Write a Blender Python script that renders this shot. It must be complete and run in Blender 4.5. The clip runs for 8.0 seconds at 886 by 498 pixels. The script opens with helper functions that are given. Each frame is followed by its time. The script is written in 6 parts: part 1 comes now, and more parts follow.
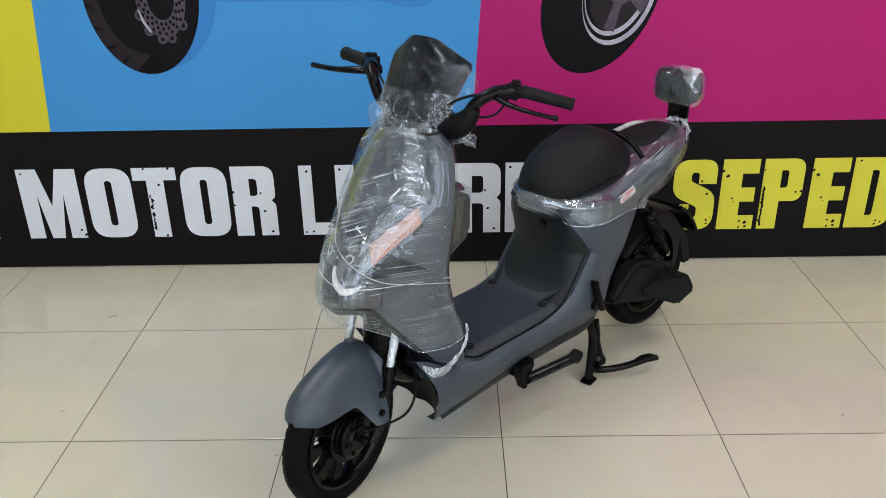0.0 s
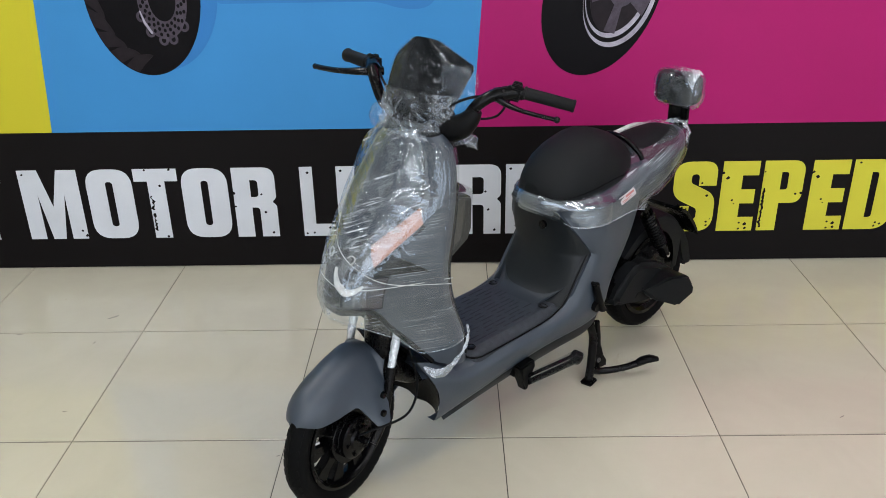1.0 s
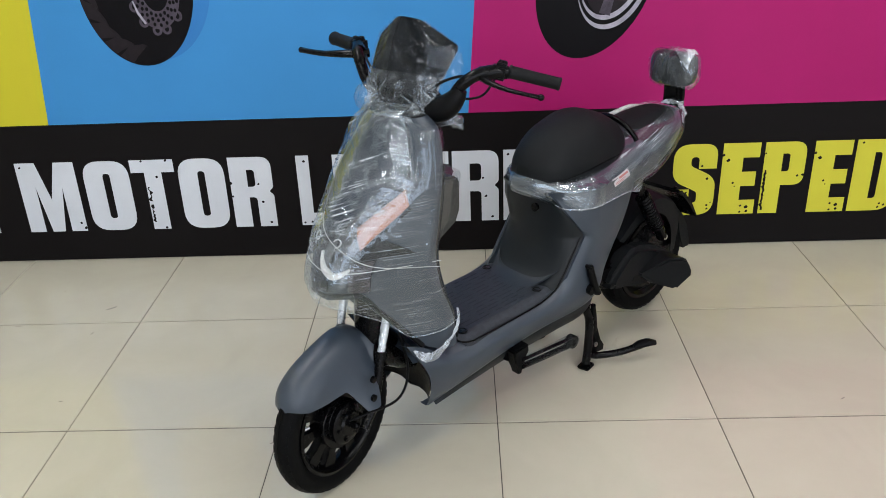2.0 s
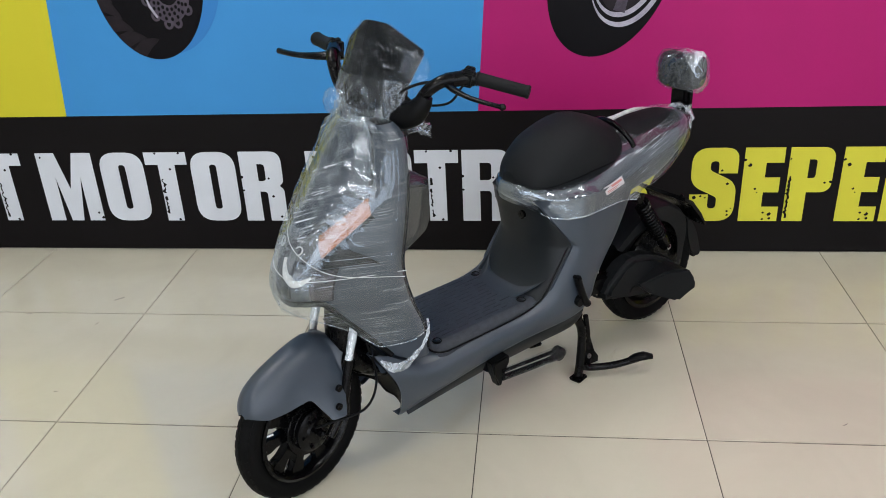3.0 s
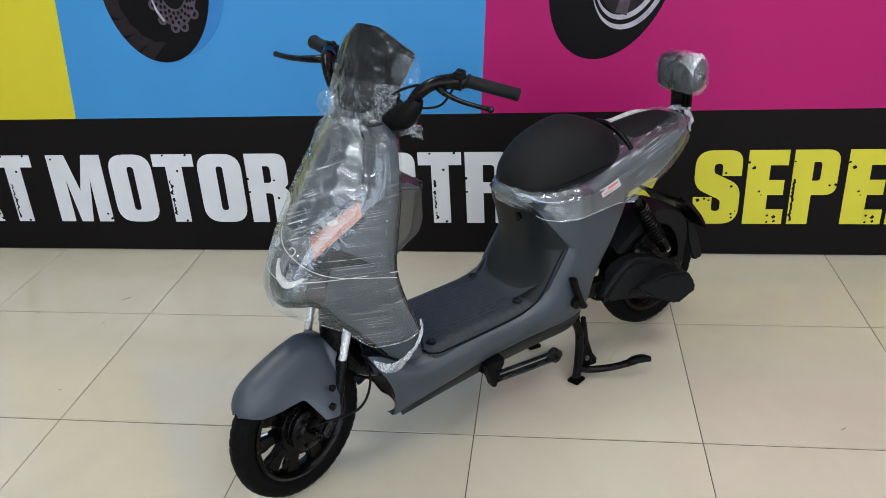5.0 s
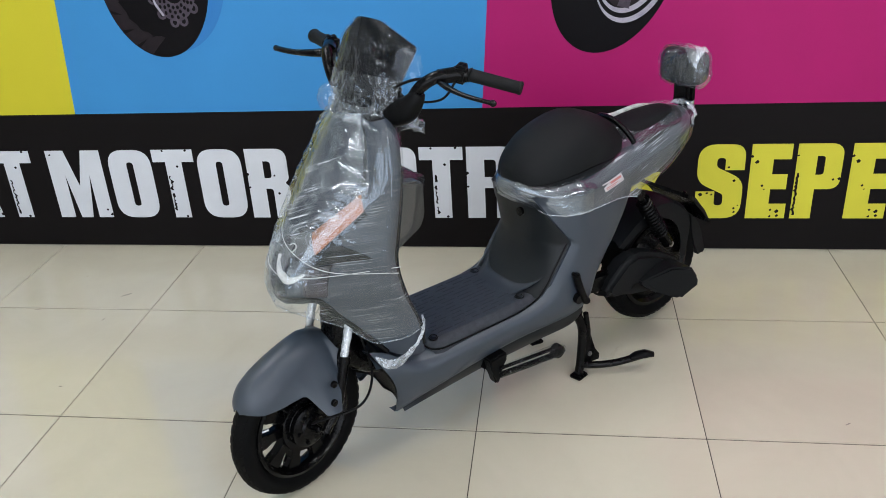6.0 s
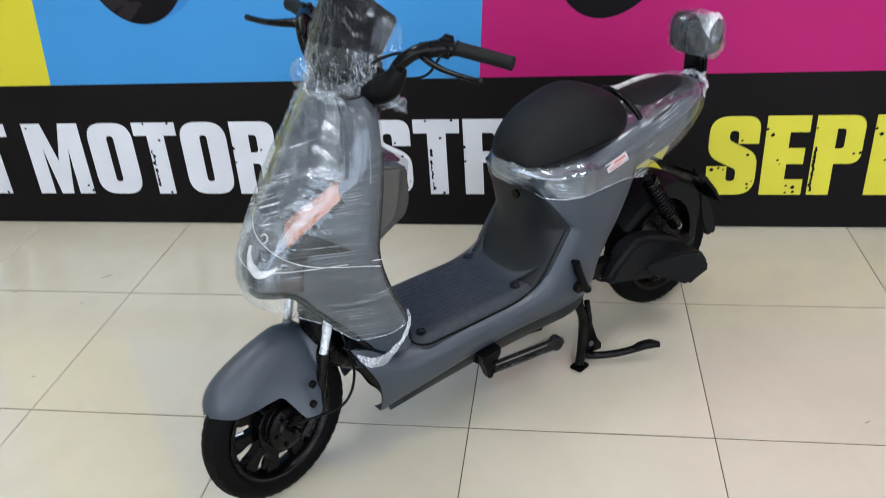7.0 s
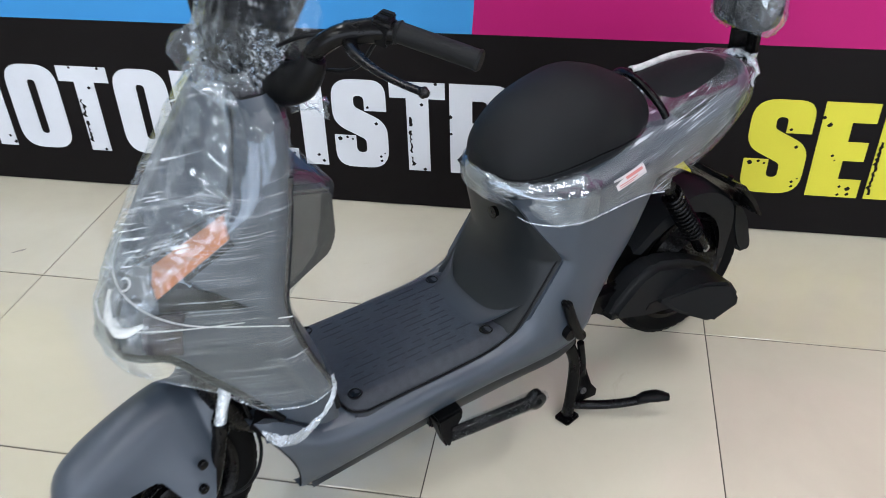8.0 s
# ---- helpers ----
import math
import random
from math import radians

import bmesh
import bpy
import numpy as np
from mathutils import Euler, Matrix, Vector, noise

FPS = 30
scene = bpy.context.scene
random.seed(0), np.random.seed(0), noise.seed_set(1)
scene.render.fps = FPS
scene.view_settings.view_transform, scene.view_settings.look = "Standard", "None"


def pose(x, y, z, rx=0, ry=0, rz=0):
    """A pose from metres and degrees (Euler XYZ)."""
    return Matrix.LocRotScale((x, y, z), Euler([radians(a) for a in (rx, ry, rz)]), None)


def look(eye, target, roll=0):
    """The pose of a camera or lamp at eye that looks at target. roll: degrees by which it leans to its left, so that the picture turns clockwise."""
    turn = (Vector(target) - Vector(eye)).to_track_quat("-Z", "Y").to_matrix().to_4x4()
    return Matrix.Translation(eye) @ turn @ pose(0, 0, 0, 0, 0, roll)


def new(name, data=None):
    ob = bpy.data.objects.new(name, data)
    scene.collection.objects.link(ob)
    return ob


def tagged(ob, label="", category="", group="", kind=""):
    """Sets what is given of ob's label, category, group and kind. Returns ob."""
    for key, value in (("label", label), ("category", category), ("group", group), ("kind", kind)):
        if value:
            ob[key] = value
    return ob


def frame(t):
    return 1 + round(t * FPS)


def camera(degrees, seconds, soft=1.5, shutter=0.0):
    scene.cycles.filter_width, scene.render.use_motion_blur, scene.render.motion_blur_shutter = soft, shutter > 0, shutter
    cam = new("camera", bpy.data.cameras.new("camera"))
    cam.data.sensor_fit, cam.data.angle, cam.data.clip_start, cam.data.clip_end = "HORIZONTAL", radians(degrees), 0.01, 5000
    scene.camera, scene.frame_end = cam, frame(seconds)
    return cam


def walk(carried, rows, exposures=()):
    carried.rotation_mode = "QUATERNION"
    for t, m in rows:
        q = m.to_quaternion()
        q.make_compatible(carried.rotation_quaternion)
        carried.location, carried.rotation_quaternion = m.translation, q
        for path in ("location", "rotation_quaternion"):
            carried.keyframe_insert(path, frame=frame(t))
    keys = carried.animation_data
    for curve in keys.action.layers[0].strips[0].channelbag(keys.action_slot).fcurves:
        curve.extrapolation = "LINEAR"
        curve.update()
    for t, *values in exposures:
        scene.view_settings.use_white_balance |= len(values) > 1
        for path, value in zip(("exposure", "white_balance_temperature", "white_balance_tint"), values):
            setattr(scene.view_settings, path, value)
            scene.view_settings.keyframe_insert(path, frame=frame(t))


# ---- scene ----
cam = camera(55.7, 8.0, soft=0.65, shutter=0.35)
PATH = [
    (0, (-0.047, -0.011, 1.456), (-0.072, 1.801, 0.608), -1.1),
    (0.5, (-0.049, -0.016, 1.46), (-0.072, 1.797, 0.616), -1.0),
    (1, (-0.052, -0.017, 1.457), (-0.075, 1.796, 0.613), -1.0),
    (1.5, (-0.048, -0.013, 1.445), (-0.073, 1.794, 0.588), -1.1),
    (1.7, (-0.042, -0.025, 1.416), (-0.066, 1.785, 0.564), -1.5),
    (2.8, (0.206, 0.065, 1.453), (0.011, 1.852, 0.576), -3.3),
    (3, (0.229, 0.071, 1.443), (0.012, 1.853, 0.562), -2.8),
    (3.5, (0.28, 0.071, 1.451), (0.018, 1.847, 0.57), -2.7),
    (4, (0.288, 0.07, 1.454), (0.021, 1.845, 0.57), -2.8),
    (4.5, (0.294, 0.064, 1.45), (0.029, 1.843, 0.576), -3.1),
    (6, (0.287, 0.078, 1.438), (0.022, 1.852, 0.554), -3.4),
    (6.5, (0.309, 0.106, 1.438), (0.021, 1.87, 0.541), -3.4),
    (6.7, (0.318, 0.145, 1.44), (0.029, 1.908, 0.541), -3.6),
    (6.8, (0.32, 0.172, 1.436), (0.031, 1.932, 0.53), -3.8),
    (6.9, (0.319, 0.208, 1.428), (0.029, 1.956, 0.5), -4.0),
    (7, (0.313, 0.251, 1.417), (0.027, 1.98, 0.454), -3.9),
    (7.1, (0.318, 0.296, 1.416), (0.03, 2.003, 0.414), -3.9),
    (7.2, (0.315, 0.343, 1.414), (0.031, 2.035, 0.387), -3.5),
    (7.3, (0.312, 0.392, 1.41), (0.032, 2.077, 0.369), -3.0),
    (7.5, (0.312, 0.488, 1.404), (0.03, 2.163, 0.348), -1.9),
    (7.7, (0.33, 0.602, 1.387), (0.035, 2.263, 0.312), -1.6),
    (8, (0.351, 0.79, 1.353), (0.037, 2.416, 0.232), -1.7),
]
walk(cam, [(t, look(eye, target, roll)) for t, eye, target, roll in PATH], exposures=[(0.0, -0.03, 6560, 10), (4.5, -0.02, 6520, 10), (6.0, 0.01, 6450, 10), (6.5, 0.11, 6400, 11), (7.0, 0.23, 6330, 11), (7.5, 0.32, 6270, 11), (8.0, 0.37, 6250, 11)])

# ---- world: only what leaks in; the hall is lit by its ceiling lights ----
world = bpy.data.worlds.new("world")
scene.world = world
world.use_nodes = True
world.node_tree.nodes["Background"].inputs[0].default_value = (0.8, 0.86, 1.0, 1)
world.node_tree.nodes["Background"].inputs[1].default_value = 0.05
LAMP = 36.0          # radiance of the ceiling diffusers
DAYLIGHT = 4.1      # radiance of the daylight behind the glazing
LAMP_COLOUR = (0.99, 0.984, 0.99)


# ---- materials ----
def material(name):
    m = bpy.data.materials.new(name)
    m.use_nodes = True
    nt = m.node_tree
    return m, nt, nt.nodes["Principled BSDF"]


def coords(nt, scale=(1, 1, 1), kind="Object", turn=0.0, tip=0.0):
    c = nt.nodes.new("ShaderNodeTexCoord")
    m = nt.nodes.new("ShaderNodeMapping")
    m.vector_type = "TEXTURE"
    m.inputs["Rotation"].default_value = (radians(tip), radians(turn), 0)
    m.inputs["Scale"].default_value = tuple(1 / s for s in scale)
    nt.links.new(c.outputs[kind], m.inputs["Vector"])
    return m.outputs["Vector"]


def noise_tex(nt, vec, scale, detail=4, rough=0.55, distort=0.0):
    n = nt.nodes.new("ShaderNodeTexNoise")
    n.inputs["Scale"].default_value = scale
    n.inputs["Detail"].default_value = detail
    n.inputs["Roughness"].default_value = rough
    n.inputs["Distortion"].default_value = distort
    nt.links.new(vec, n.inputs["Vector"])
    return n.outputs["Fac"]


def ramp(nt, fac, stops):
    r = nt.nodes.new("ShaderNodeValToRGB")
    els = r.color_ramp.elements
    while len(els) < len(stops):
        els.new(0.5)
    for e, (p, c) in zip(els, stops):
        e.position = p
        e.color = (*c, 1) if len(c) == 3 else c
    nt.links.new(fac, r.inputs["Fac"])
    return r.outputs["Color"]


def grey(v):
    return (v, v, v)


def bump(nt, height, strength, distance):
    b = nt.nodes.new("ShaderNodeBump")
    b.inputs["Strength"].default_value = strength
    b.inputs["Distance"].default_value = distance
    nt.links.new(height, b.inputs["Height"])
    return b.outputs["Normal"]


def surface(name, colour, rough, metal=0.0, vary=0.15, fine=300.0, coarse=9.0, relief=0.0, rough_vary=0.08, coat=0.0, spec=0.5):
    """A plain surface: colour and gloss that vary at a coarse and a fine scale, with fine relief."""
    m, nt, p = material(name)
    v = coords(nt)
    big = noise_tex(nt, v, coarse, 4)
    small = noise_tex(nt, v, fine, 3)
    mix = nt.nodes.new("ShaderNodeMath")
    mix.operation = "MULTIPLY_ADD"
    nt.links.new(big, mix.inputs[0])
    mix.inputs[1].default_value = 0.6
    half = nt.nodes.new("ShaderNodeMath")
    half.operation = "MULTIPLY"
    nt.links.new(small, half.inputs[0])
    half.inputs[1].default_value = 0.4
    nt.links.new(half.outputs[0], mix.inputs[2])
    lo = tuple(c * (1 - vary) for c in colour)
    hi = tuple(min(1, c * (1 + vary)) for c in colour)
    nt.links.new(ramp(nt, mix.outputs[0], [(0.3, lo), (0.7, hi)]), p.inputs["Base Color"])
    nt.links.new(ramp(nt, mix.outputs[0], [(0.3, grey(max(0.02, rough - rough_vary))), (0.7, grey(min(1, rough + rough_vary)))]), p.inputs["Roughness"])
    p.inputs["Metallic"].default_value = metal
    p.inputs["Coat Weight"].default_value = coat
    p.inputs["Specular IOR Level"].default_value = spec
    if relief:
        nt.links.new(bump(nt, small, relief, 0.002), p.inputs["Normal"])
    return m


def tile_material():
    m, nt, p = material("polished_tile")
    v = coords(nt, kind="Object")
    info = nt.nodes.new("ShaderNodeObjectInfo")
    shift = nt.nodes.new("ShaderNodeVectorMath")
    shift.operation = "MULTIPLY_ADD"
    nt.links.new(info.outputs["Random"], shift.inputs[0])
    shift.inputs[1].default_value = (37, 51, 13)
    nt.links.new(v, shift.inputs[2])
    vec = shift.outputs[0]
    cloud = noise_tex(nt, vec, 3.2, 6, 0.6, 0.6)
    speck = noise_tex(nt, vec, 90, 3, 0.6)
    base = ramp(nt, cloud, [(0.25, (0.428, 0.402, 0.322)), (0.75, (0.480, 0.454, 0.367))])
    dirt = ramp(nt, noise_tex(nt, vec, 5.5, 8, 0.72, 1.2), [(0.66, grey(1.0)), (0.8, (0.80, 0.78, 0.74))])
    tone = nt.nodes.new("ShaderNodeMapRange")
    nt.links.new(info.outputs["Random"], tone.inputs["Value"])
    tone.inputs["To Min"].default_value, tone.inputs["To Max"].default_value = 0.95, 1.03
    a = nt.nodes.new("ShaderNodeMixRGB")
    a.blend_type, a.inputs[0].default_value = "MULTIPLY", 1.0
    nt.links.new(base, a.inputs[1])
    nt.links.new(dirt, a.inputs[2])
    b = nt.nodes.new("ShaderNodeMixRGB")
    b.blend_type, b.inputs[0].default_value = "MULTIPLY", 1.0
    nt.links.new(a.outputs[0], b.inputs[1])
    nt.links.new(tone.outputs[0], b.inputs[2])
    nt.links.new(b.outputs[0], p.inputs["Base Color"])
    nt.links.new(ramp(nt, noise_tex(nt, vec, 8, 6, 0.7), [(0.3, grey(0.05)), (0.7, grey(0.11))]), p.inputs["Roughness"])
    nt.links.new(bump(nt, speck, 0.03, 0.001), p.inputs["Normal"])
    return m


def film_material(name, squeeze, white=0.10, streak=0.55, rough=0.10, crinkle=60.0, relief=0.5, glint=(40, 40, 40), glints=0.0, fade=None, sheen=1.0, ior=1.4, twist=(0.9, 2.2), zones=(0.42, 0.62), turn=0.0, ridge=0.0, fold=0.0, gloss_most=0.22, tip=0.0):
    """Clear stretch film: see-through, shiny, with whitish pulled streaks along one way and creases; its glints and
    some of its glare are white painted into the colour.
    """
    m, nt, p = material(name)
    nt.nodes.remove(p)
    out = nt.nodes["Material Output"]
    v = coords(nt, squeeze, turn=turn, tip=tip)
    lines = noise_tex(nt, v, 1.0, 5, 0.65, twist[0])
    wide = noise_tex(nt, coords(nt, (1, 1, 1)), 11.0, 3, 0.5, 0.6)
    crease = noise_tex(nt, coords(nt, (1, 1, 1)), crinkle, 4, 0.6, 1.6)
    # streaks: whitened film, with glare off its wrinkles painted in the same white
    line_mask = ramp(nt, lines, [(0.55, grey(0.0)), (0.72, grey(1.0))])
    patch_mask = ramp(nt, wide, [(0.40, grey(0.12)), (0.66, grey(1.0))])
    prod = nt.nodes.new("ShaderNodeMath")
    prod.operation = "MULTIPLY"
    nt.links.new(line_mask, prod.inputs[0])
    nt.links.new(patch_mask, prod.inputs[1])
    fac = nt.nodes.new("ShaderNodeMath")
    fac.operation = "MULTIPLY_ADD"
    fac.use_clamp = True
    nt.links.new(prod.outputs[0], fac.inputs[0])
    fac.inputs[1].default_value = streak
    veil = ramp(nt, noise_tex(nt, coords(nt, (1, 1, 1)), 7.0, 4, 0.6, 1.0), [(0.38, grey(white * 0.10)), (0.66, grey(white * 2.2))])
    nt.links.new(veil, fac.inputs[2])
    height = nt.nodes.new("ShaderNodeMath")
    height.operation = "ADD"
    nt.links.new(lines, height.inputs[0])
    nt.links.new(crease, height.inputs[1])
    if fold:
        # knife-edged folds: the valleys of a smooth noise
        off = nt.nodes.new("ShaderNodeMath")
        off.operation = "SUBTRACT"
        nt.links.new(noise_tex(nt, coords(nt, (1, 1, 1)), crinkle * 0.8, 2, 0.5, 0.8), off.inputs[0])
        off.inputs[1].default_value = 0.5
        sharp_edge = nt.nodes.new("ShaderNodeMath")
        sharp_edge.operation = "ABSOLUTE"
        nt.links.new(off.outputs[0], sharp_edge.inputs[0])
        more = nt.nodes.new("ShaderNodeMath")
        more.operation = "MULTIPLY_ADD"
        nt.links.new(sharp_edge.outputs[0], more.inputs[0])
        more.inputs[1].default_value = fold
        nt.links.new(height.outputs[0], more.inputs[2])
        height = more
    normal = bump(nt, height.outputs[0], relief, 0.003)
    # glints along fold lines, painted as white lines in the film's colour
    glint_noise = noise_tex(nt, coords(nt, glint, turn=turn, tip=tip), 1.0, 2, 0.5, twist[1])
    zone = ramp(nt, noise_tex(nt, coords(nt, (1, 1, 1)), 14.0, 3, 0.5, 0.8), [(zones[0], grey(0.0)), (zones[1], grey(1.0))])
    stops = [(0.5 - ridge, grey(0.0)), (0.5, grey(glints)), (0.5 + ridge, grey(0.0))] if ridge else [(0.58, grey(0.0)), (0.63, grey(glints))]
    glint_line = ramp(nt, glint_noise, stops)
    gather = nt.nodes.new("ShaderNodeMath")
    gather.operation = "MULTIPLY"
    nt.links.new(glint_line, gather.inputs[0])
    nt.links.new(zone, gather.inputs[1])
    glint_mask = gather.outputs[0]
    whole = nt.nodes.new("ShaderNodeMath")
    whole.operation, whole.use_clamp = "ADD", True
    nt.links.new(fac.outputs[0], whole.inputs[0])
    nt.links.new(glint_mask, whole.inputs[1])
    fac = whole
    if fade:
        # fewer layers of film above a height
        sep = nt.nodes.new("ShaderNodeSeparateXYZ")
        nt.links.new(coords(nt), sep.inputs[0])
        rng_ = nt.nodes.new("ShaderNodeMapRange")
        nt.links.new(sep.outputs[2], rng_.inputs["Value"])
        rng_.inputs["From Min"].default_value, rng_.inputs["From Max"].default_value = fade
        rng_.inputs["To Min"].default_value, rng_.inputs["To Max"].default_value = 1.0, 0.12
        layers = nt.nodes.new("ShaderNodeMath")
        layers.operation = "MULTIPLY"
        nt.links.new(fac.outputs[0], layers.inputs[0])
        nt.links.new(rng_.outputs[0], layers.inputs[1])
        fac = layers
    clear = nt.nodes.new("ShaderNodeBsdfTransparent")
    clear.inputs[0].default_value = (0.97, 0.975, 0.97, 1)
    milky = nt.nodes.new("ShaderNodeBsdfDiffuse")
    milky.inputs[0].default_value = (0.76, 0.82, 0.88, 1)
    gloss = nt.nodes.new("ShaderNodeBsdfGlossy")
    # blue tint put into the gloss colour for bluish reflections
    gloss.inputs["Color"].default_value = (0.80, 0.90, 1.0, 1)
    gloss.inputs["Roughness"].default_value = rough
    nt.links.new(normal, gloss.inputs["Normal"])
    fres = nt.nodes.new("ShaderNodeFresnel")
    fres.inputs["IOR"].default_value = ior
    nt.links.new(normal, fres.inputs["Normal"])
    boost = nt.nodes.new("ShaderNodeMath")
    boost.operation = "MULTIPLY"
    boost.use_clamp = True
    nt.links.new(fres.outputs[0], boost.inputs[0])
    boost.inputs[1].default_value = sheen
    cap = nt.nodes.new("ShaderNodeMath")
    cap.operation = "MINIMUM"
    nt.links.new(boost.outputs[0], cap.inputs[0])
    cap.inputs[1].default_value = gloss_most
    boost = cap
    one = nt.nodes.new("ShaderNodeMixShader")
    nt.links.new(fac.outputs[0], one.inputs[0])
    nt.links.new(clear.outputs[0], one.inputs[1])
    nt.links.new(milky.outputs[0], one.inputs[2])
    two = nt.nodes.new("ShaderNodeMixShader")
    nt.links.new(boost.outputs[0], two.inputs[0])
    nt.links.new(one.outputs[0], two.inputs[1])
    nt.links.new(gloss.outputs[0], two.inputs[2])
    # the taut outer skin, smoother than the creases
    skin = nt.nodes.new("ShaderNodeBsdfGlossy")
    skin.inputs["Color"].default_value = (0.80, 0.90, 1.0, 1)
    skin.inputs["Roughness"].default_value = 0.06
    edge = nt.nodes.new("ShaderNodeFresnel")
    edge.inputs["IOR"].default_value = ior
    weak = nt.nodes.new("ShaderNodeMath")
    weak.operation = "MULTIPLY"
    nt.links.new(edge.outputs[0], weak.inputs[0])
    weak.inputs[1].default_value = sheen
    cap = nt.nodes.new("ShaderNodeMath")
    cap.operation = "MINIMUM"
    nt.links.new(weak.outputs[0], cap.inputs[0])
    cap.inputs[1].default_value = gloss_most * 0.7
    weak = cap
    three = nt.nodes.new("ShaderNodeMixShader")
    nt.links.new(weak.outputs[0], three.inputs[0])
    nt.links.new(two.outputs[0], three.inputs[1])
    nt.links.new(skin.outputs[0], three.inputs[2])
    nt.links.new(three.outputs[0], out.inputs["Surface"])
    return m


def lamp_material():
    m, nt, p = material("lamp_diffuser")
    p.inputs["Base Color"].default_value = (0.9, 0.9, 0.9, 1)
    p.inputs["Emission Color"].default_value = (*LAMP_COLOUR, 1)
    p.inputs["Emission Strength"].default_value = LAMP
    return m


M_TILE = tile_material()
M_GROUT = surface("grout", (0.055, 0.047, 0.038), 0.9, fine=500, relief=0.3)
M_WALL = surface("wall_paint", (0.60, 0.605, 0.60), 0.8, vary=0.04, relief=0.1)
M_CEIL = surface("ceiling_paint", (0.78, 0.785, 0.775), 0.9, vary=0.03)
M_LAMP = lamp_material()
M_YELLOW = surface("ink_yellow", (0.48, 0.44, 0.026), 0.5, vary=0.04, coarse=4, spec=0.15)
M_BLUE = surface("ink_blue", (0.038, 0.207, 0.462), 0.5, vary=0.05, coarse=4, spec=0.15)
M_BLUE_DEEP = surface("ink_deep_blue", (0.030, 0.160, 0.40), 0.5, vary=0.06, coarse=5, spec=0.15)
M_MAGENTA = surface("ink_magenta", (0.31, 0.0072, 0.106), 0.5, vary=0.06, coarse=4, spec=0.15)
M_BLACK = surface("ink_black", (0.0058, 0.0048, 0.0050), 0.6, vary=0.12, coarse=5, spec=0.08)
M_WHITE = surface("ink_white", (0.53, 0.555, 0.60), 0.5, vary=0.06, coarse=7, spec=0.15)
M_LETTER_Y = surface("ink_letter_yellow", (0.50, 0.47, 0.042), 0.5, vary=0.05, coarse=7, spec=0.15)
M_INK_TYRE = surface("ink_tyre", (0.0036, 0.0031, 0.0040), 0.5, vary=0.2, coarse=30, spec=0.08)
M_INK_TREAD = surface("ink_tread", (0.015, 0.0115, 0.014), 0.5, vary=0.3, coarse=40, spec=0.1)
M_INK_RIM = surface("ink_rim", (0.30, 0.285, 0.34), 0.5, vary=0.35, coarse=25, spec=0.15)
M_INK_DISC = surface("ink_disc", (0.060, 0.050, 0.066), 0.5, vary=0.35, coarse=35, spec=0.1)
M_GREY = surface("grey_paint", (0.0290, 0.0385, 0.0520), 0.38, vary=0.07, fine=900, relief=0.05, spec=0.42)
M_PANEL = surface("slate_panel", (0.0105, 0.0126, 0.0142), 0.42, vary=0.08, fine=900, relief=0.06, spec=0.16)
M_WEDGE = surface("wedge_plastic", (0.003, 0.0036, 0.0046), 0.4, vary=0.1, spec=0.10)
M_PLUM = surface("plum_slate", (0.016, 0.0135, 0.024), 0.14, vary=0.1, coarse=30, spec=0.75)
# black lid with the banner's magenta reflection put into its colour as plum
M_LID = surface("lid_magenta_sheen", (0.013, 0.010, 0.015), 0.55, vary=0.1, coarse=30, spec=0.12)
M_BOARD = surface("footboard_plastic", (0.0215, 0.0254, 0.0325), 0.5, vary=0.40, fine=420, coarse=70, relief=0.45, spec=0.25)
M_FOOT = surface("moulded_slate", (0.0215, 0.0258, 0.0320), 0.48, vary=0.12, fine=700, relief=0.12, spec=0.22)
M_RIB = surface("worn_rib", (0.0118, 0.0140, 0.0180), 0.55, vary=0.35, fine=420, coarse=60, relief=0.3, spec=0.2)
M_DARK = surface("black_plastic", (0.0018, 0.0019, 0.0022), 0.40, vary=0.2, fine=700, relief=0.2, spec=0.10)
M_COVER = surface("charcoal_plastic", (0.0056, 0.0063, 0.0070), 0.5, vary=0.15, fine=700, relief=0.2, spec=0.10)
M_BOX = surface("olive_charcoal_plastic", (0.034, 0.034, 0.031), 0.4, vary=0.12, fine=700, relief=0.1, spec=0.3)
M_SEAT = surface("seat_vinyl", (0.0062, 0.0070, 0.0078), 0.62, vary=0.12, fine=1200, relief=0.25, spec=0.14)
M_TYRE = surface("tyre_rubber", (0.0024, 0.0025, 0.0027), 0.6, vary=0.25, fine=400, relief=0.2, spec=0.06)
M_METAL = surface("black_metal", (0.0016, 0.0016, 0.0019), 0.25, vary=0.2, fine=200, spec=0.13)
M_RUBBER = surface("grip_rubber", (0.0045, 0.0050, 0.0056), 0.6, vary=0.15, fine=600, relief=0.3, spec=0.16)
M_CHROME = surface("wrapped_steel", (0.66, 0.66, 0.66), 0.38, metal=1.0, vary=0.08)
M_STEEL = surface("bolt_steel", (0.35, 0.35, 0.36), 0.3, metal=1.0, vary=0.1)
M_AMBER = surface("amber_lens", (0.32, 0.105, 0.024), 0.35, vary=0.22, coarse=35, coat=0.1)
M_CLEARLENS = surface("headlight_lens", (0.10, 0.105, 0.11), 0.12, vary=0.2, coarse=40, coat=0.8)
M_HOOK = surface("light_guide", (0.55, 0.56, 0.56), 0.25, vary=0.1, coarse=60, coat=0.4)
M_VISOR = surface("smoked_visor", (0.003, 0.0035, 0.0045), 0.09, vary=0.1, spec=0.10)
M_STICKER = surface("sticker_paper", (0.45, 0.43, 0.44), 0.4, vary=0.04)
M_RED = surface("ink_red", (0.40, 0.14, 0.13), 0.4, vary=0.1)
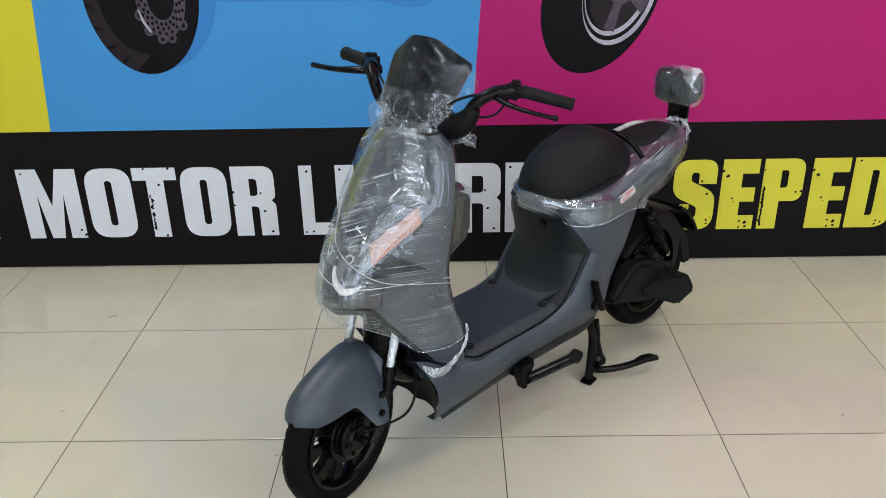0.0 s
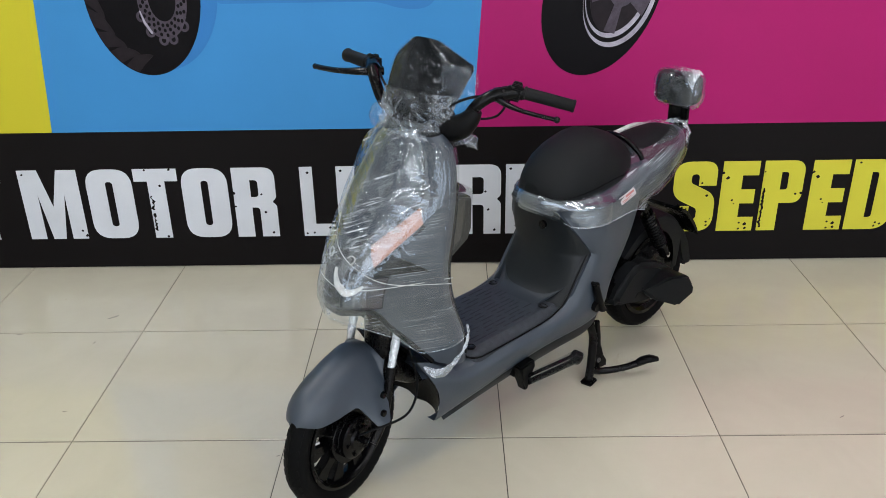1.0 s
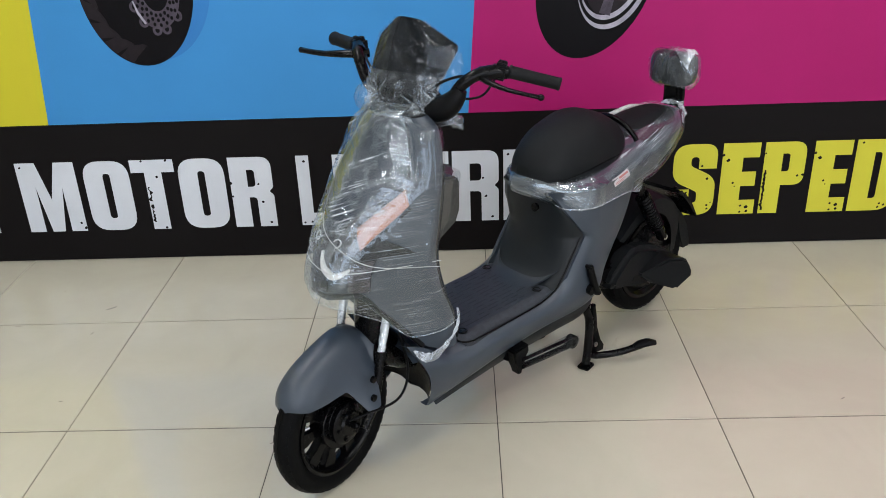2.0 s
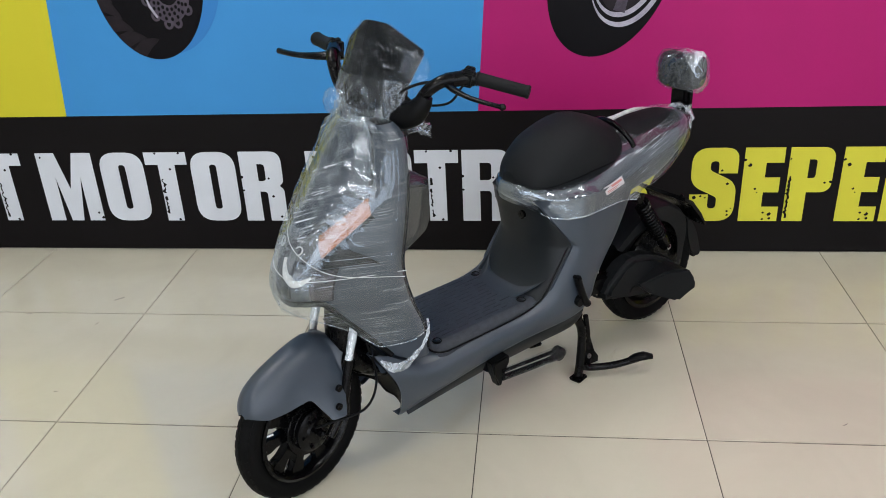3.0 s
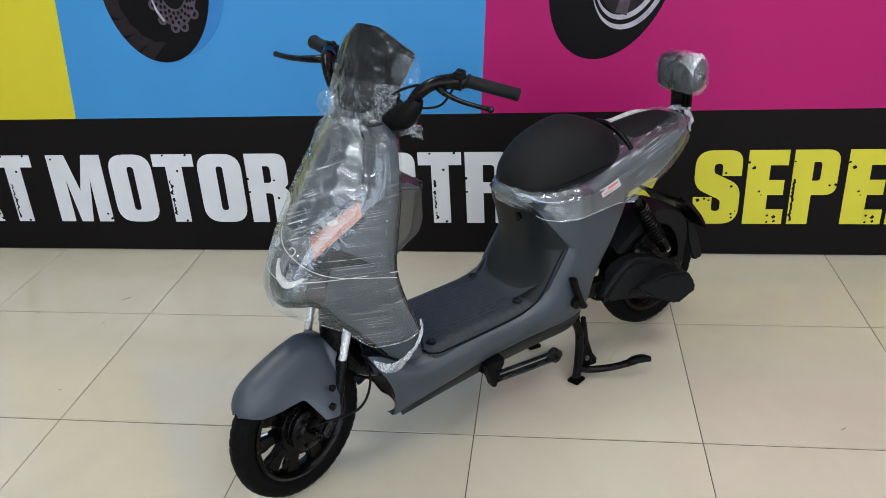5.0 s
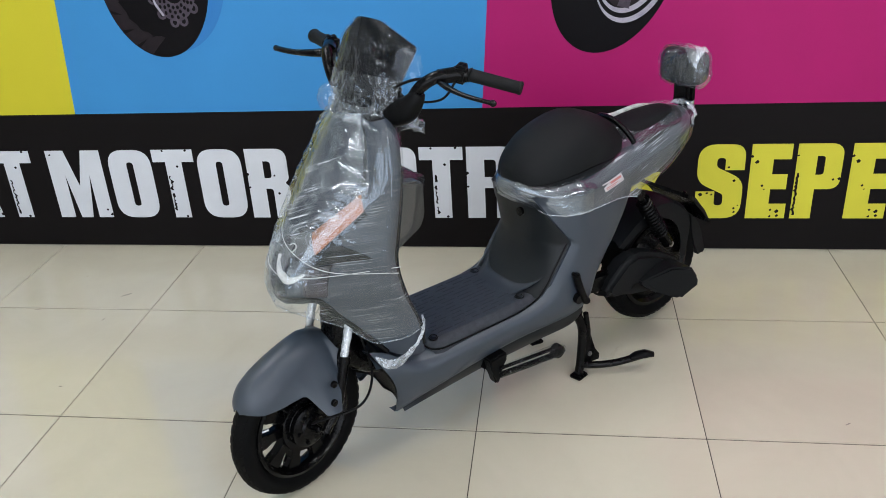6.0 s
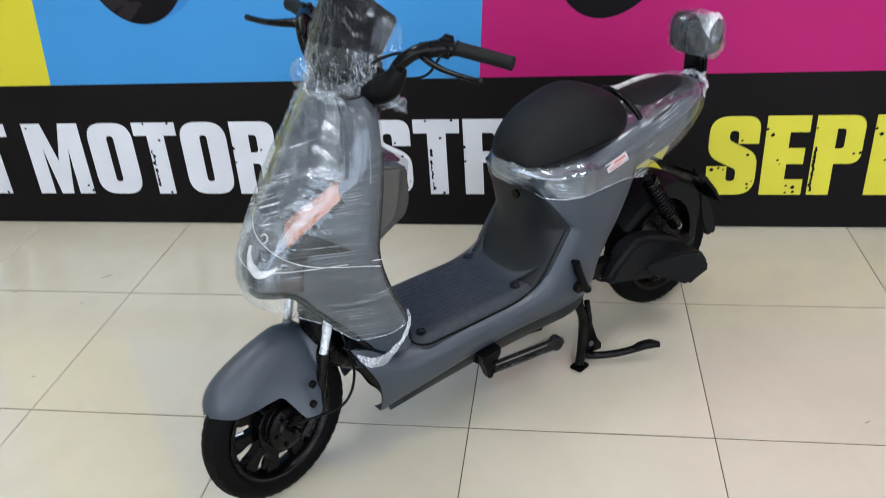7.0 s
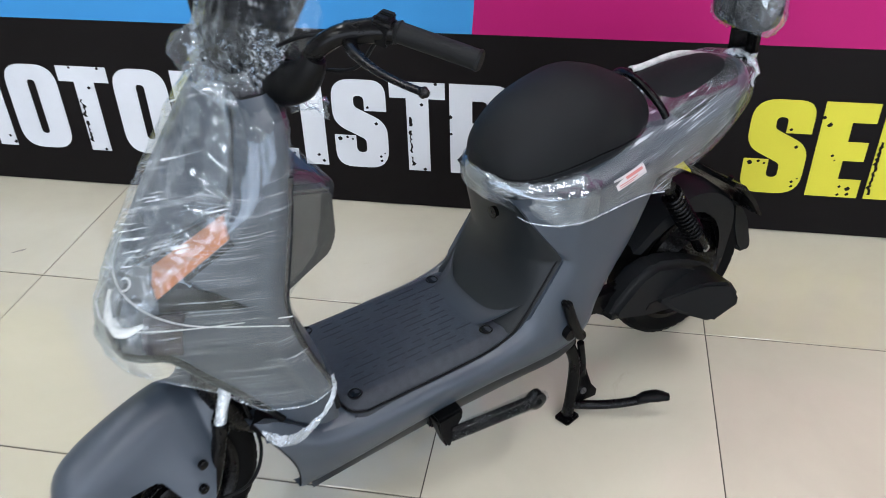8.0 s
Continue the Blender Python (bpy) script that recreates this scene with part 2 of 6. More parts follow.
M_WHITEFILM = surface("bunched_film", (0.46, 0.48, 0.48), 0.3, vary=0.25, coarse=60, fine=500, relief=0.5, coat=0.3)
# glints sets how strongly white glints are painted into each film's colour
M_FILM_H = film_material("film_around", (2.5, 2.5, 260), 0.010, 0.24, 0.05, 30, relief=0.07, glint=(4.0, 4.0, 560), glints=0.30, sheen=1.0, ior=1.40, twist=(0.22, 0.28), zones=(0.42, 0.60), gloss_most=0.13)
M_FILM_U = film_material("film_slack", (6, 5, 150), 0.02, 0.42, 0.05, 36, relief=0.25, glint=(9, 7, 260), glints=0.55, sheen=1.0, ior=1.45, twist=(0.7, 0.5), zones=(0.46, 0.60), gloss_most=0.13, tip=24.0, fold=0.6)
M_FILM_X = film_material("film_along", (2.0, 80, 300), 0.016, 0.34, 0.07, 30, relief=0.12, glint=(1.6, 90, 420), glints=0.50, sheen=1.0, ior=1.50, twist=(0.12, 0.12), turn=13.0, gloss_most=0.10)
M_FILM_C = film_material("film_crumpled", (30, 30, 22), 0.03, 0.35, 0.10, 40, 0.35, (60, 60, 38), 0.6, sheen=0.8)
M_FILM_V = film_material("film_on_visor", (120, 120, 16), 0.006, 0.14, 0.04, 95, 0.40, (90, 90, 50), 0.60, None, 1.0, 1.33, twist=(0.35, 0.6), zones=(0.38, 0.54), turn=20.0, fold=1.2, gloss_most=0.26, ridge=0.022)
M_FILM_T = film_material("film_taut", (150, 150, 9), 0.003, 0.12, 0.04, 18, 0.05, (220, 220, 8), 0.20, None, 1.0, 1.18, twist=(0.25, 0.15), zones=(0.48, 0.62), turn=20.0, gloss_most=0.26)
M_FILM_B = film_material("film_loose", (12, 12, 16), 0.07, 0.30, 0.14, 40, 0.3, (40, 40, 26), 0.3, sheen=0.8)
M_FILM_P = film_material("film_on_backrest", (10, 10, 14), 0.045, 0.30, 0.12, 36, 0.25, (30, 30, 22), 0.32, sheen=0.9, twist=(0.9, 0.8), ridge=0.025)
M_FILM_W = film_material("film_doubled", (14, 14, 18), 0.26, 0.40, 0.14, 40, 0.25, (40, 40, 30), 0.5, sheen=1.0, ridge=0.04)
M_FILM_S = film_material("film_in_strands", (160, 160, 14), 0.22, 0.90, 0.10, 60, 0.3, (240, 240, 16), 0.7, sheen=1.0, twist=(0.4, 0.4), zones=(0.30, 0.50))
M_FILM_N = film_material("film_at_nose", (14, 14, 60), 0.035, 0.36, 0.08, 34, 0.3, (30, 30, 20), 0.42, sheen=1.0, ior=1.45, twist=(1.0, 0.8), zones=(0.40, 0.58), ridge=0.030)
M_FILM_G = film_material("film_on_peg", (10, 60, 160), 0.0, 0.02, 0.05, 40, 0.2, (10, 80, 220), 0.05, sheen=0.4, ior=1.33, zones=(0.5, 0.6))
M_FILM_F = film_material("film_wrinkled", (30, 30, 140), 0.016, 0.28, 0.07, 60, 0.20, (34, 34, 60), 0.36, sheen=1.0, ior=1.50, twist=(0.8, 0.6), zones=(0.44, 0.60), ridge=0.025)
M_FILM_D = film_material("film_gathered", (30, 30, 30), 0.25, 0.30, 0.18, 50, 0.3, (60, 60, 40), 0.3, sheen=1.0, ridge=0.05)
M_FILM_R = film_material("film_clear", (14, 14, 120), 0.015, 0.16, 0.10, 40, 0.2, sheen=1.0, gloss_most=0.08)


# ---- mesh helpers ----
def finish(ob_name, bm, mat, parent=None, label="", sharp=38, smooth=True):
    bmesh.ops.recalc_face_normals(bm, faces=bm.faces)
    if smooth:
        limit = radians(sharp)
        for f in bm.faces:
            f.smooth = True
        for e in bm.edges:
            if len(e.link_faces) == 2 and e.calc_face_angle(0) > limit:
                e.smooth = False
    me = bpy.data.meshes.new(ob_name)
    bm.to_mesh(me)
    bm.free()
    me.materials.append(mat)
    ob = new(ob_name, me)
    if parent:
        ob.parent = parent
    if label:
        tagged(ob, label)
    return ob


def part(name, bm, mat, parent, label="", sharp=38):
    return finish(name, bm, mat, parent, label, sharp)


def from_grid(rows, close_u=False, close_v=False, caps=False):
    """A bmesh from rows of points; close_u joins each row's ends, close_v the first and last row."""
    bm = bmesh.new()
    vs = [[bm.verts.new(p) for p in r] for r in rows]
    nu, nv = len(rows[0]), len(rows)
    for j in range(nv if close_v else nv - 1):
        for i in range(nu if close_u else nu - 1):
            a, b = vs[j], vs[(j + 1) % nv]
            bm.faces.new((a[i], a[(i + 1) % nu], b[(i + 1) % nu], b[i]))
    if caps:
        bm.faces.new(vs[0][::-1])
        bm.faces.new(vs[-1])
    return bm


def spline(points, n):
    """n points along a smooth curve through the points."""
    pts = [Vector(p) for p in points]
    out = []
    segs = len(pts) - 1
    for k in range(n):
        u = k / (n - 1) * segs
        i = min(int(u), segs - 1)
        t = u - i
        p1, p2 = pts[i], pts[i + 1]
        p0 = pts[i - 1] if i else p1 * 2 - p2
        p3 = pts[i + 2] if i + 2 <= segs else p2 * 2 - p1
        out.append(0.5 * (2 * p1 + (p2 - p0) * t + (2 * p0 - 5 * p1 + 4 * p2 - p3) * t * t + (3 * p1 - p0 - 3 * p2 + p3) * t ** 3))
    return out


def table(rows, x):
    """Smooth values from rows (x, a, b, ...), x falling or rising."""
    rows = sorted(rows)
    x = min(max(x, rows[0][0]), rows[-1][0])
    i = max(0, min(len(rows) - 2, sum(r[0] <= x for r in rows) - 1))
    a, b = rows[i], rows[i + 1]
    t = (x - a[0]) / (b[0] - a[0])
    pa = rows[i - 1] if i else a
    pb = rows[i + 2] if i + 2 < len(rows) else b
    out = []
    for k in range(1, len(a)):
        m0 = (b[k] - pa[k]) / max(b[0] - pa[0], 1e-6) * (b[0] - a[0])
        m1 = (pb[k] - a[k]) / max(pb[0] - a[0], 1e-6) * (b[0] - a[0])
        out.append((2 * t ** 3 - 3 * t * t + 1) * a[k] + (t ** 3 - 2 * t * t + t) * m0 + (3 * t * t - 2 * t ** 3) * b[k] + (t ** 3 - t * t) * m1)
    return out


def tube(points, radius, n=10, smooth=24, flat=1.0, caps=True):
    """A round bar along a smooth curve; radius may be a list; flat squashes it along the second way."""
    pts = spline(points, smooth) if smooth else [Vector(p) for p in points]
    rad = radius if isinstance(radius, (list, tuple)) else [radius, radius]
    rows = []
    side = None
    for k, p in enumerate(pts):
        d = (pts[min(k + 1, len(pts) - 1)] - pts[max(k - 1, 0)]).normalized()
        if side is None:
            ref = Vector((0, 0, 1)) if abs(d.z) < 0.9 else Vector((1, 0, 0))
            side = d.cross(ref).normalized()
        side = (side - d * side.dot(d)).normalized()
        up = side.cross(d)
        u = k / (len(pts) - 1) * (len(rad) - 1)
        i = min(int(u), len(rad) - 2)
        r = rad[i] + (rad[i + 1] - rad[i]) * (u - i)
        rows.append([p + side * (r * math.cos(a)) + up * (r * flat * math.sin(a)) for a in [2 * math.pi * q / n for q in range(n)]])
    return from_grid(rows, close_u=True, caps=caps)


def crumpled(bm, amount, scale):
    """Shakes a mesh by smooth noise, for gathered film."""
    for v in bm.verts:
        p = v.co * scale
        v.co += Vector((noise.noise(p), noise.noise(p + Vector((7, 3, 1))), noise.noise(p + Vector((2, 9, 5))))) * amount
    return bm


def refined(rows, ku, kv):
    """The same sheet with ku and kv times as many points along its rows and across them, on smooth curves."""
    fine = [spline(r, (len(r) - 1) * ku + 1) for r in rows]
    cols = [spline(c, (len(rows) - 1) * kv + 1) for c in zip(*fine)]
    return [list(r) for r in zip(*cols)]


def crest(p):
    """Noise with sharp ridges, from 0 to 1."""
    return max(0.0, 1 - 2.2 * abs(noise.noise(p)))


def wrinkled(rows, inside_at, height):
    """Moves a sheet's points along their normals, away from inside_at(p), by height(p, u, v)."""
    nv, nu = len(rows), len(rows[0])
    out = []
    for j in range(nv):
        row = []
        for i in range(nu):
            p = rows[j][i]
            a = rows[j][min(i + 1, nu - 1)] - rows[j][max(i - 1, 0)]
            b = rows[min(j + 1, nv - 1)][i] - rows[max(j - 1, 0)][i]
            n = a.cross(b)
            if n.length < 1e-10:
                row.append(p)
                continue
            n.normalize()
            if n.dot(p - inside_at(p)) < 0:
                n = -n
            row.append(p + n * height(p, i / (nu - 1), j / (nv - 1)))
        out.append(row)
    return out


def lathe(profile, n=48, close=True):
    """A ring or disc turned about the y axis from (radius, y) points."""
    rows = []
    for q in range(n):
        a = 2 * math.pi * q / n
        rows.append([Vector((r * math.cos(a), y, r * math.sin(a))) for r, y in profile])
    return from_grid(rows, close_u=close, close_v=True)


def slab(outline, y0, y1, bevel=0.006, seg=2, taper=1.0):
    """A plate from an outline of (x, z) between y0 and y1, its rims rounded; taper shrinks the y1 face."""
    bm = bmesh.new()
    cx = sum(p[0] for p in outline) / len(outline)
    cz = sum(p[1] for p in outline) / len(outline)
    a = [bm.verts.new((x, y0, z)) for x, z in outline]
    b = [bm.verts.new((cx + (x - cx) * taper, y1, cz + (z - cz) * taper)) for x, z in outline]
    n = len(outline)
    bm.faces.new(a)
    bm.faces.new(b[::-1])
    for i in range(n):
        bm.faces.new((a[i], b[i], b[(i + 1) % n], a[(i + 1) % n]))
    if bevel:
        bmesh.ops.bevel(bm, geom=list(bm.edges), offset=bevel, segments=seg, affect="EDGES", clamp_overlap=True)
    return bm


def block(lo, hi, bevel=0.004, seg=2):
    bm = bmesh.new()
    bmesh.ops.create_cube(bm, size=1)
    for v in bm.verts:
        v.co = Vector([lo[k] + (hi[k] - lo[k]) * (v.co[k] + 0.5) for k in range(3)])
    if bevel:
        bmesh.ops.bevel(bm, geom=list(bm.edges), offset=bevel, segments=seg, affect="EDGES")
    return bm


def moved(bm, m):
    bmesh.ops.transform(bm, matrix=m, verts=bm.verts)
    return bm


def joined(*bms):
    out = bmesh.new()
    for b in bms:
        me = bpy.data.meshes.new("tmp")
        b.to_mesh(me)
        b.free()
        out.from_mesh(me)
        bpy.data.meshes.remove(me)
    return out


def empty(name, m):
    ob = new(name)
    ob.matrix_world = m
    ob.empty_display_size = 0.1
    return ob


# ---- the room ----
WALL_Y = 2.99
X0, X1, Y0, H = -4.12, 4.28, -3.53, 3.1


def box_thing(name, lo, hi, mat, bevel=0.0):
    return finish(name, block(lo, hi, bevel), mat, smooth=False)


floor = box_thing("floor", (X0, Y0, -0.12), (X1, WALL_Y, -0.0025), M_GROUT)
tagged(floor, "cream polished porcelain tile floor with thin dark joints", "floor", kind="structure")
WX0, WX1 = -2.75, 3.55      # the shopfront's opening in the south wall
for nm, lo, hi in (("wall_north", (X0 - 0.15, WALL_Y, -0.12), (X1 + 0.15, WALL_Y + 0.15, H)), ("wall_east", (X1, -0.45, -0.12), (X1 + 0.15, WALL_Y, H)), ("wall_east_end", (X1, Y0, -0.12), (X1 + 0.15, -3.0, H)), ("wall_east_head", (X1, -3.0, 2.94), (X1 + 0.15, -0.45, H)), ("wall_east_sill", (X1, -3.0, -0.12), (X1 + 0.15, -0.45, 0.12)), ("wall_west", (X0 - 0.15, Y0, -0.12), (X0, WALL_Y, H)),
                   ("wall_south", (X0 - 0.15, Y0 - 0.15, -0.12), (WX0, Y0, H)), ("wall_south_end", (WX1, Y0 - 0.15, -0.12), (X1 + 0.15, Y0, H)),
                   ("wall_south_head", (WX0, Y0 - 0.15, 2.94), (WX1, Y0, H)), ("wall_south_sill", (WX0, Y0 - 0.15, -0.12), (WX1, Y0, 0.12))):
    tagged(box_thing(nm, lo, hi, M_WALL), "off-white painted plain showroom wall", "wall", kind="structure")
tagged(box_thing("ceiling", (X0 - 0.15, Y0 - 0.15, H), (X1 + 0.15, WALL_Y + 0.15, H + 0.12), M_CEIL), "off-white painted flat ceiling", "ceiling", kind="structure")


def ceiling_light(x, y, length, width):
    ob = empty("ceiling_light", pose(x, y, H))
    tagged(ob, "white rectangular ceiling light with a glowing diffuser", "lamp", "ceiling lights")
    h, w = length / 2, width / 2
    part("frame", joined(block((-w - 0.03, -h - 0.03, -0.05), (-w, h + 0.03, 0)), block((w, -h - 0.03, -0.05), (w + 0.03, h + 0.03, 0)),
                         block((-w, -h - 0.03, -0.05), (w, -h, 0)), block((-w, h, -0.05), (w, h + 0.03, 0))), M_WALL, ob)
    part("diffuser", block((-w + 0.001, -h + 0.001, -0.045), (w - 0.001, h - 0.001, -0.03), 0), M_LAMP, ob, "glowing white diffuser")
    return ob


LIGHTS = [(-1.0, 2.15, 1.2, 0.22), (1.5, 1.7, 1.2, 0.22), (-1.4, -0.4, 1.2, 0.22), (1.6, -0.4, 1.2, 0.22), (-1.4, -2.4, 1.2, 0.22), (1.6, -2.4, 1.2, 0.22)]
for spec_ in LIGHTS:
    ceiling_light(*spec_)

# ---- the shopfront glazing in the south wall ----
def daylight_material():
    m, nt, p = material("outdoor_daylight")
    p.inputs["Base Color"].default_value = (0.0, 0.0, 0.0, 1)
    p.inputs["Emission Color"].default_value = (0.84, 0.90, 1.0, 1)
    p.inputs["Emission Strength"].default_value = DAYLIGHT
    return m


M_FRAME = surface("window_frame", (0.35, 0.35, 0.36), 0.4, metal=1.0, vary=0.05)
def shopfront(name, m, half):
    """Glazing in bays of about 0.9 m between aluminium mullions; x runs along it."""
    ob = empty(name, m)
    tagged(ob, "aluminium framed glass shopfront with daylight behind", "window", kind="structure")
    bays = round(2 * half / 0.9)
    edges = [-half + 2 * half * k / bays for k in range(bays + 1)]
    for k, x in enumerate(edges):
        x = min(max(x, -half + 0.03), half - 0.03)
        part("mullion", block((x - 0.03, -0.04, 0), (x + 0.03, 0.04, 2.82), 0.004), M_FRAME, ob)
        edges[k] = x
    for x0, x1 in zip(edges, edges[1:]):
        for z0 in (0.0, 2.1, 2.76):
            part("transom", block((x0 + 0.03, -0.035, z0), (x1 - 0.03, 0.035, z0 + 0.06), 0.004), M_FRAME, ob)
    return ob


shopfront("window_1", pose((WX0 + WX1) / 2, Y0 - 0.075, 0.12), (WX1 - WX0) / 2)
shopfront("window_2", pose(X1 + 0.075, -1.725, 0.12, 0, 0, 90), 1.275)
backdrop = finish("backdrop", joined(block((-3.5, Y0 - 0.92, -0.12), (7.0, Y0 - 0.90, 3.4), 0), block((X1 + 0.90, Y0 - 0.5, -0.12), (X1 + 0.92, 3.0, 3.4), 0)), daylight_material(), smooth=False)
tagged(backdrop, "pale overcast daylight outside the glazing", "backdrop", kind="structure")

# ---- the printed banner ----
BAN = WALL_Y - 0.009      # face of the print
BX0, BX1, BTOP, BAND = -2.16, 3.2, 2.3, 0.558
banner = empty("banner", pose(0, BAN, 0))
tagged(banner, "large printed wall banner with coloured panels over a black lettered band", "banner")


def flat_shape(loops, depth, y=0.0):
    """A thin flat shape in the wall's plane from loops of (x, z); inner loops are holes."""
    cu = bpy.data.curves.new("tmp", "CURVE")
    cu.dimensions, cu.fill_mode = "2D", "BOTH"
    cu.extrude = depth / 2
    for lp in loops:
        sp = cu.splines.new("POLY")
        sp.points.add(len(lp) - 1)
        for q, (x, z) in zip(sp.points, lp):
            q.co = (x, z, 0, 1)
        sp.use_cyclic_u = True
    ob = bpy.data.objects.new("tmp", cu)
    me = ob.to_mesh()
    bm = bmesh.new()
    bm.from_mesh(me)
    ob.to_mesh_clear()
    bpy.data.objects.remove(ob)
    bpy.data.curves.remove(cu)
    for v in bm.verts:
        v.co = Vector((v.co.x, y + v.co.z - depth / 2, v.co.y))
    return bm


def rounded(points, n=6):
    """A loop from (x, z, radius) corners."""
    out = []
    k = len(points)
    for i, (x, z, r) in enumerate(points):
        p, a, b = Vector((x, z)), Vector(points[i - 1][:2]), Vector(points[(i + 1) % k][:2])
        if r <= 0:
            out.append((x, z))
            continue
        da, db = (a - p), (b - p)
        r = min(r, da.length * 0.49, db.length * 0.49)
        s, e = p + da.normalized() * r, p + db.normalized() * r
        for q in range(n + 1):
            t = q / n
            c = s * (1 - t) ** 2 + p * 2 * t * (1 - t) + e * t * t
            out.append((c.x, c.y))
    return out


def rect(x0, z0, x1, z1, r):
    return rounded([(x0, z0, r), (x1, z0, r), (x1, z1, r), (x0, z1, r)])


def ellipse(cx, cz, a, b, turn=0, n=64):
    c, s = math.cos(radians(turn)), math.sin(radians(turn))
    return [(cx + a * math.cos(t) * c - b * math.sin(t) * s, cz + a * math.cos(t) * s + b * math.sin(t) * c) for t in [2 * math.pi * q / n for q in range(n)]]


def lean(x, z):
    return x + (z - BAND) * 0.075


YB, BM_, END = -1.533, 0.026, 1.78
part("black_band", flat_shape([[(BX0, 0.004), (BX1, 0.004), (BX1, BAND), (BX0, BAND)]], 0.004), M_BLACK, banner, "black printed band")
part("yellow_panel", flat_shape([[(BX0, BAND), (YB, BAND), (lean(YB, BTOP), BTOP), (BX0, BTOP)]], 0.004), M_YELLOW, banner, "yellow printed panel")
part("blue_panel", flat_shape([[(YB, BAND), (BM_, BAND), (lean(BM_, BTOP), BTOP), (lean(YB, BTOP), BTOP)]], 0.004), M_BLUE, banner, "sky blue printed panel")
part("magenta_panel", flat_shape([[(BM_, BAND), (BX1, BAND), (BX1, BTOP), (lean(BM_, BTOP), BTOP)]], 0.004), M_MAGENTA, banner, "magenta printed panel")


def letter_loops(ch, w, h):
    s, b = min(0.076 if ch in "OD" else 0.066, w * 0.42), 0.050
    R = 0.045
    if ch == "O":
        return [rect(0, 0, w, h, R * 1.5), rect(s, b, w - s, h - b, 0.025)]
    if ch == "D":
        return [rounded([(0, 0, 0), (w, 0, R * 1.6), (w, h, R * 1.6), (0, h, 0)]), rounded([(s, b, 0), (w - s, b, .025), (w - s, h - b, .025), (s, h - b, 0)])]
    if ch == "T":
        m = w / 2
        return [[(m - s / 2, 0), (m + s / 2, 0), (m + s / 2, h - b), (w, h - b), (w, h), (0, h), (0, h - b), (m - s / 2, h - b)]]
    if ch == "L":
        return [[(0, 0), (w, 0), (w, b), (s, b), (s, h), (0, h)]]
    if ch == "I":
        return [[(0, 0), (w, 0), (w, h), (0, h)]]
    if ch == "E":
        e, s, b = w * 0.95, w * 0.56, h * 0.20
        return [[(0, 0), (w, 0), (w, b), (s, b), (s, h / 2 - b / 2), (e, h / 2 - b / 2), (e, h / 2 + b / 2), (s, h / 2 + b / 2), (s, h - b), (w, h - b), (w, h), (0, h)]]
    if ch == "P":
        return [rounded([(0, 0, 0), (w * .46, 0, 0), (w * .46, h * .40, 0), (w, h * .40, R), (w, h, R), (0, h, 0)]), rounded([(w * .44, h * .59, 0), (w * .62, h * .59, .012), (w * .62, h * .84, .012), (w * .44, h * .84, 0)])]
    if ch == "R":
        return [rounded([(0, 0, 0), (s, 0, 0), (s, h * .43, 0), (w - s, h * .43, .015), (w - s, 0, 0), (w, 0, 0), (w, h * .46, .03), (w - .018, h * .51, .01), (w, h * .56, .03), (w, h, R), (0, h, 0)]),
                rounded([(s, h * .58, 0), (w - s, h * .58, .015), (w - s, h - b, .015), (s, h - b, 0)])]
    if ch == "S":
        return [rounded([(0, h * .37, 0), (0, 0, R * 1.4), (w, 0, R * 1.4), (w, h * .53, .04), (s, h * .70, .012), (s, h - b, .02), (w - s, h - b, .02), (w - s, h * .66, 0), (w, h * .66, 0), (w, h, R * 1.4), (0, h, R * 1.4),
                         (0, h * .50, .04), (w - s, h * .33, .012), (w - s, b, .02), (s, b, .02), (s, h * .37, 0)])]
    if ch == "M":
        t = s * 0.92
        return [[(0, 0), (t, 0), (t, h * .66), (w / 2 - .024, 0), (w / 2 + .024, 0), (w - t, h * .66), (w - t, 0), (w, 0), (w, h), (w - t * 1.25, h), (w / 2, h * .47), (t * 1.25, h), (0, h)]]
    if ch == "A":
        return [[(0, 0), (s, 0), (s + .010, h * .18), (w - s - .010, h * .18), (w - s, 0), (w, 0), (w * .74, h), (w * .26, h)], [(s + .018, h * .34), (w - s - .018, h * .34), (w / 2, h * .8)]]
    if ch == "K":
        return [[(0, 0), (s, 0), (s, h * .36), (s + .012, h * .40), (w - s, 0), (w, 0), (w * .70, h * .54), (w, h), (w - s, h), (s + .004, h * .60), (s, h * .60), (s, h), (0, h)]]
    # ampersand
    return [rounded([(0, 0, R), (w * .60, 0, .02), (w * .70, h * .08, 0), (w * .80, 0, 0), (w * 1.04, 0, 0), (w * .86, h * .43, 0), (w, h * .64, 0), (w * .76, h * .62, 0), (w * .66, h * .50, 0), (w * .55, h * .60, .01),
                     (w * .80, h * .70, .02), (w * .80, h, R), (w * .08, h, R), (w * .08, h * .66, .02), (w * .2, h * .54, .01), (0, h * .42, .03)]),
            rect(w * .26, h * .12, w * .46, h * .40, .012), rect(w * .34, h * .68, w * .54, h * .88, .012)]


LETTERS = [("A", -2.13, -1.955), ("T", -1.94, -1.773), ("M", -1.702, -1.477), ("O", -1.448, -1.272), ("T", -1.262, -1.096), ("O", -1.083, -0.907), ("R", -0.888, -0.726), ("L", -0.629, -0.513),
           ("I", -0.491, -0.420), ("S", -0.392, -0.228), ("T", -0.216, -0.053), ("R", -0.040, 0.135), ("I", 0.153, 0.222), ("K", 0.240, 0.425), ("&", 0.468, 0.662),
           ("S", 0.790, 0.952), ("E", 0.971, 1.108), ("P", 1.126, 1.280), ("E", 1.309, 1.447), ("D", 1.462, 1.632), ("A", 1.65, 1.83)]
LZ, LH = 0.128, 0.284
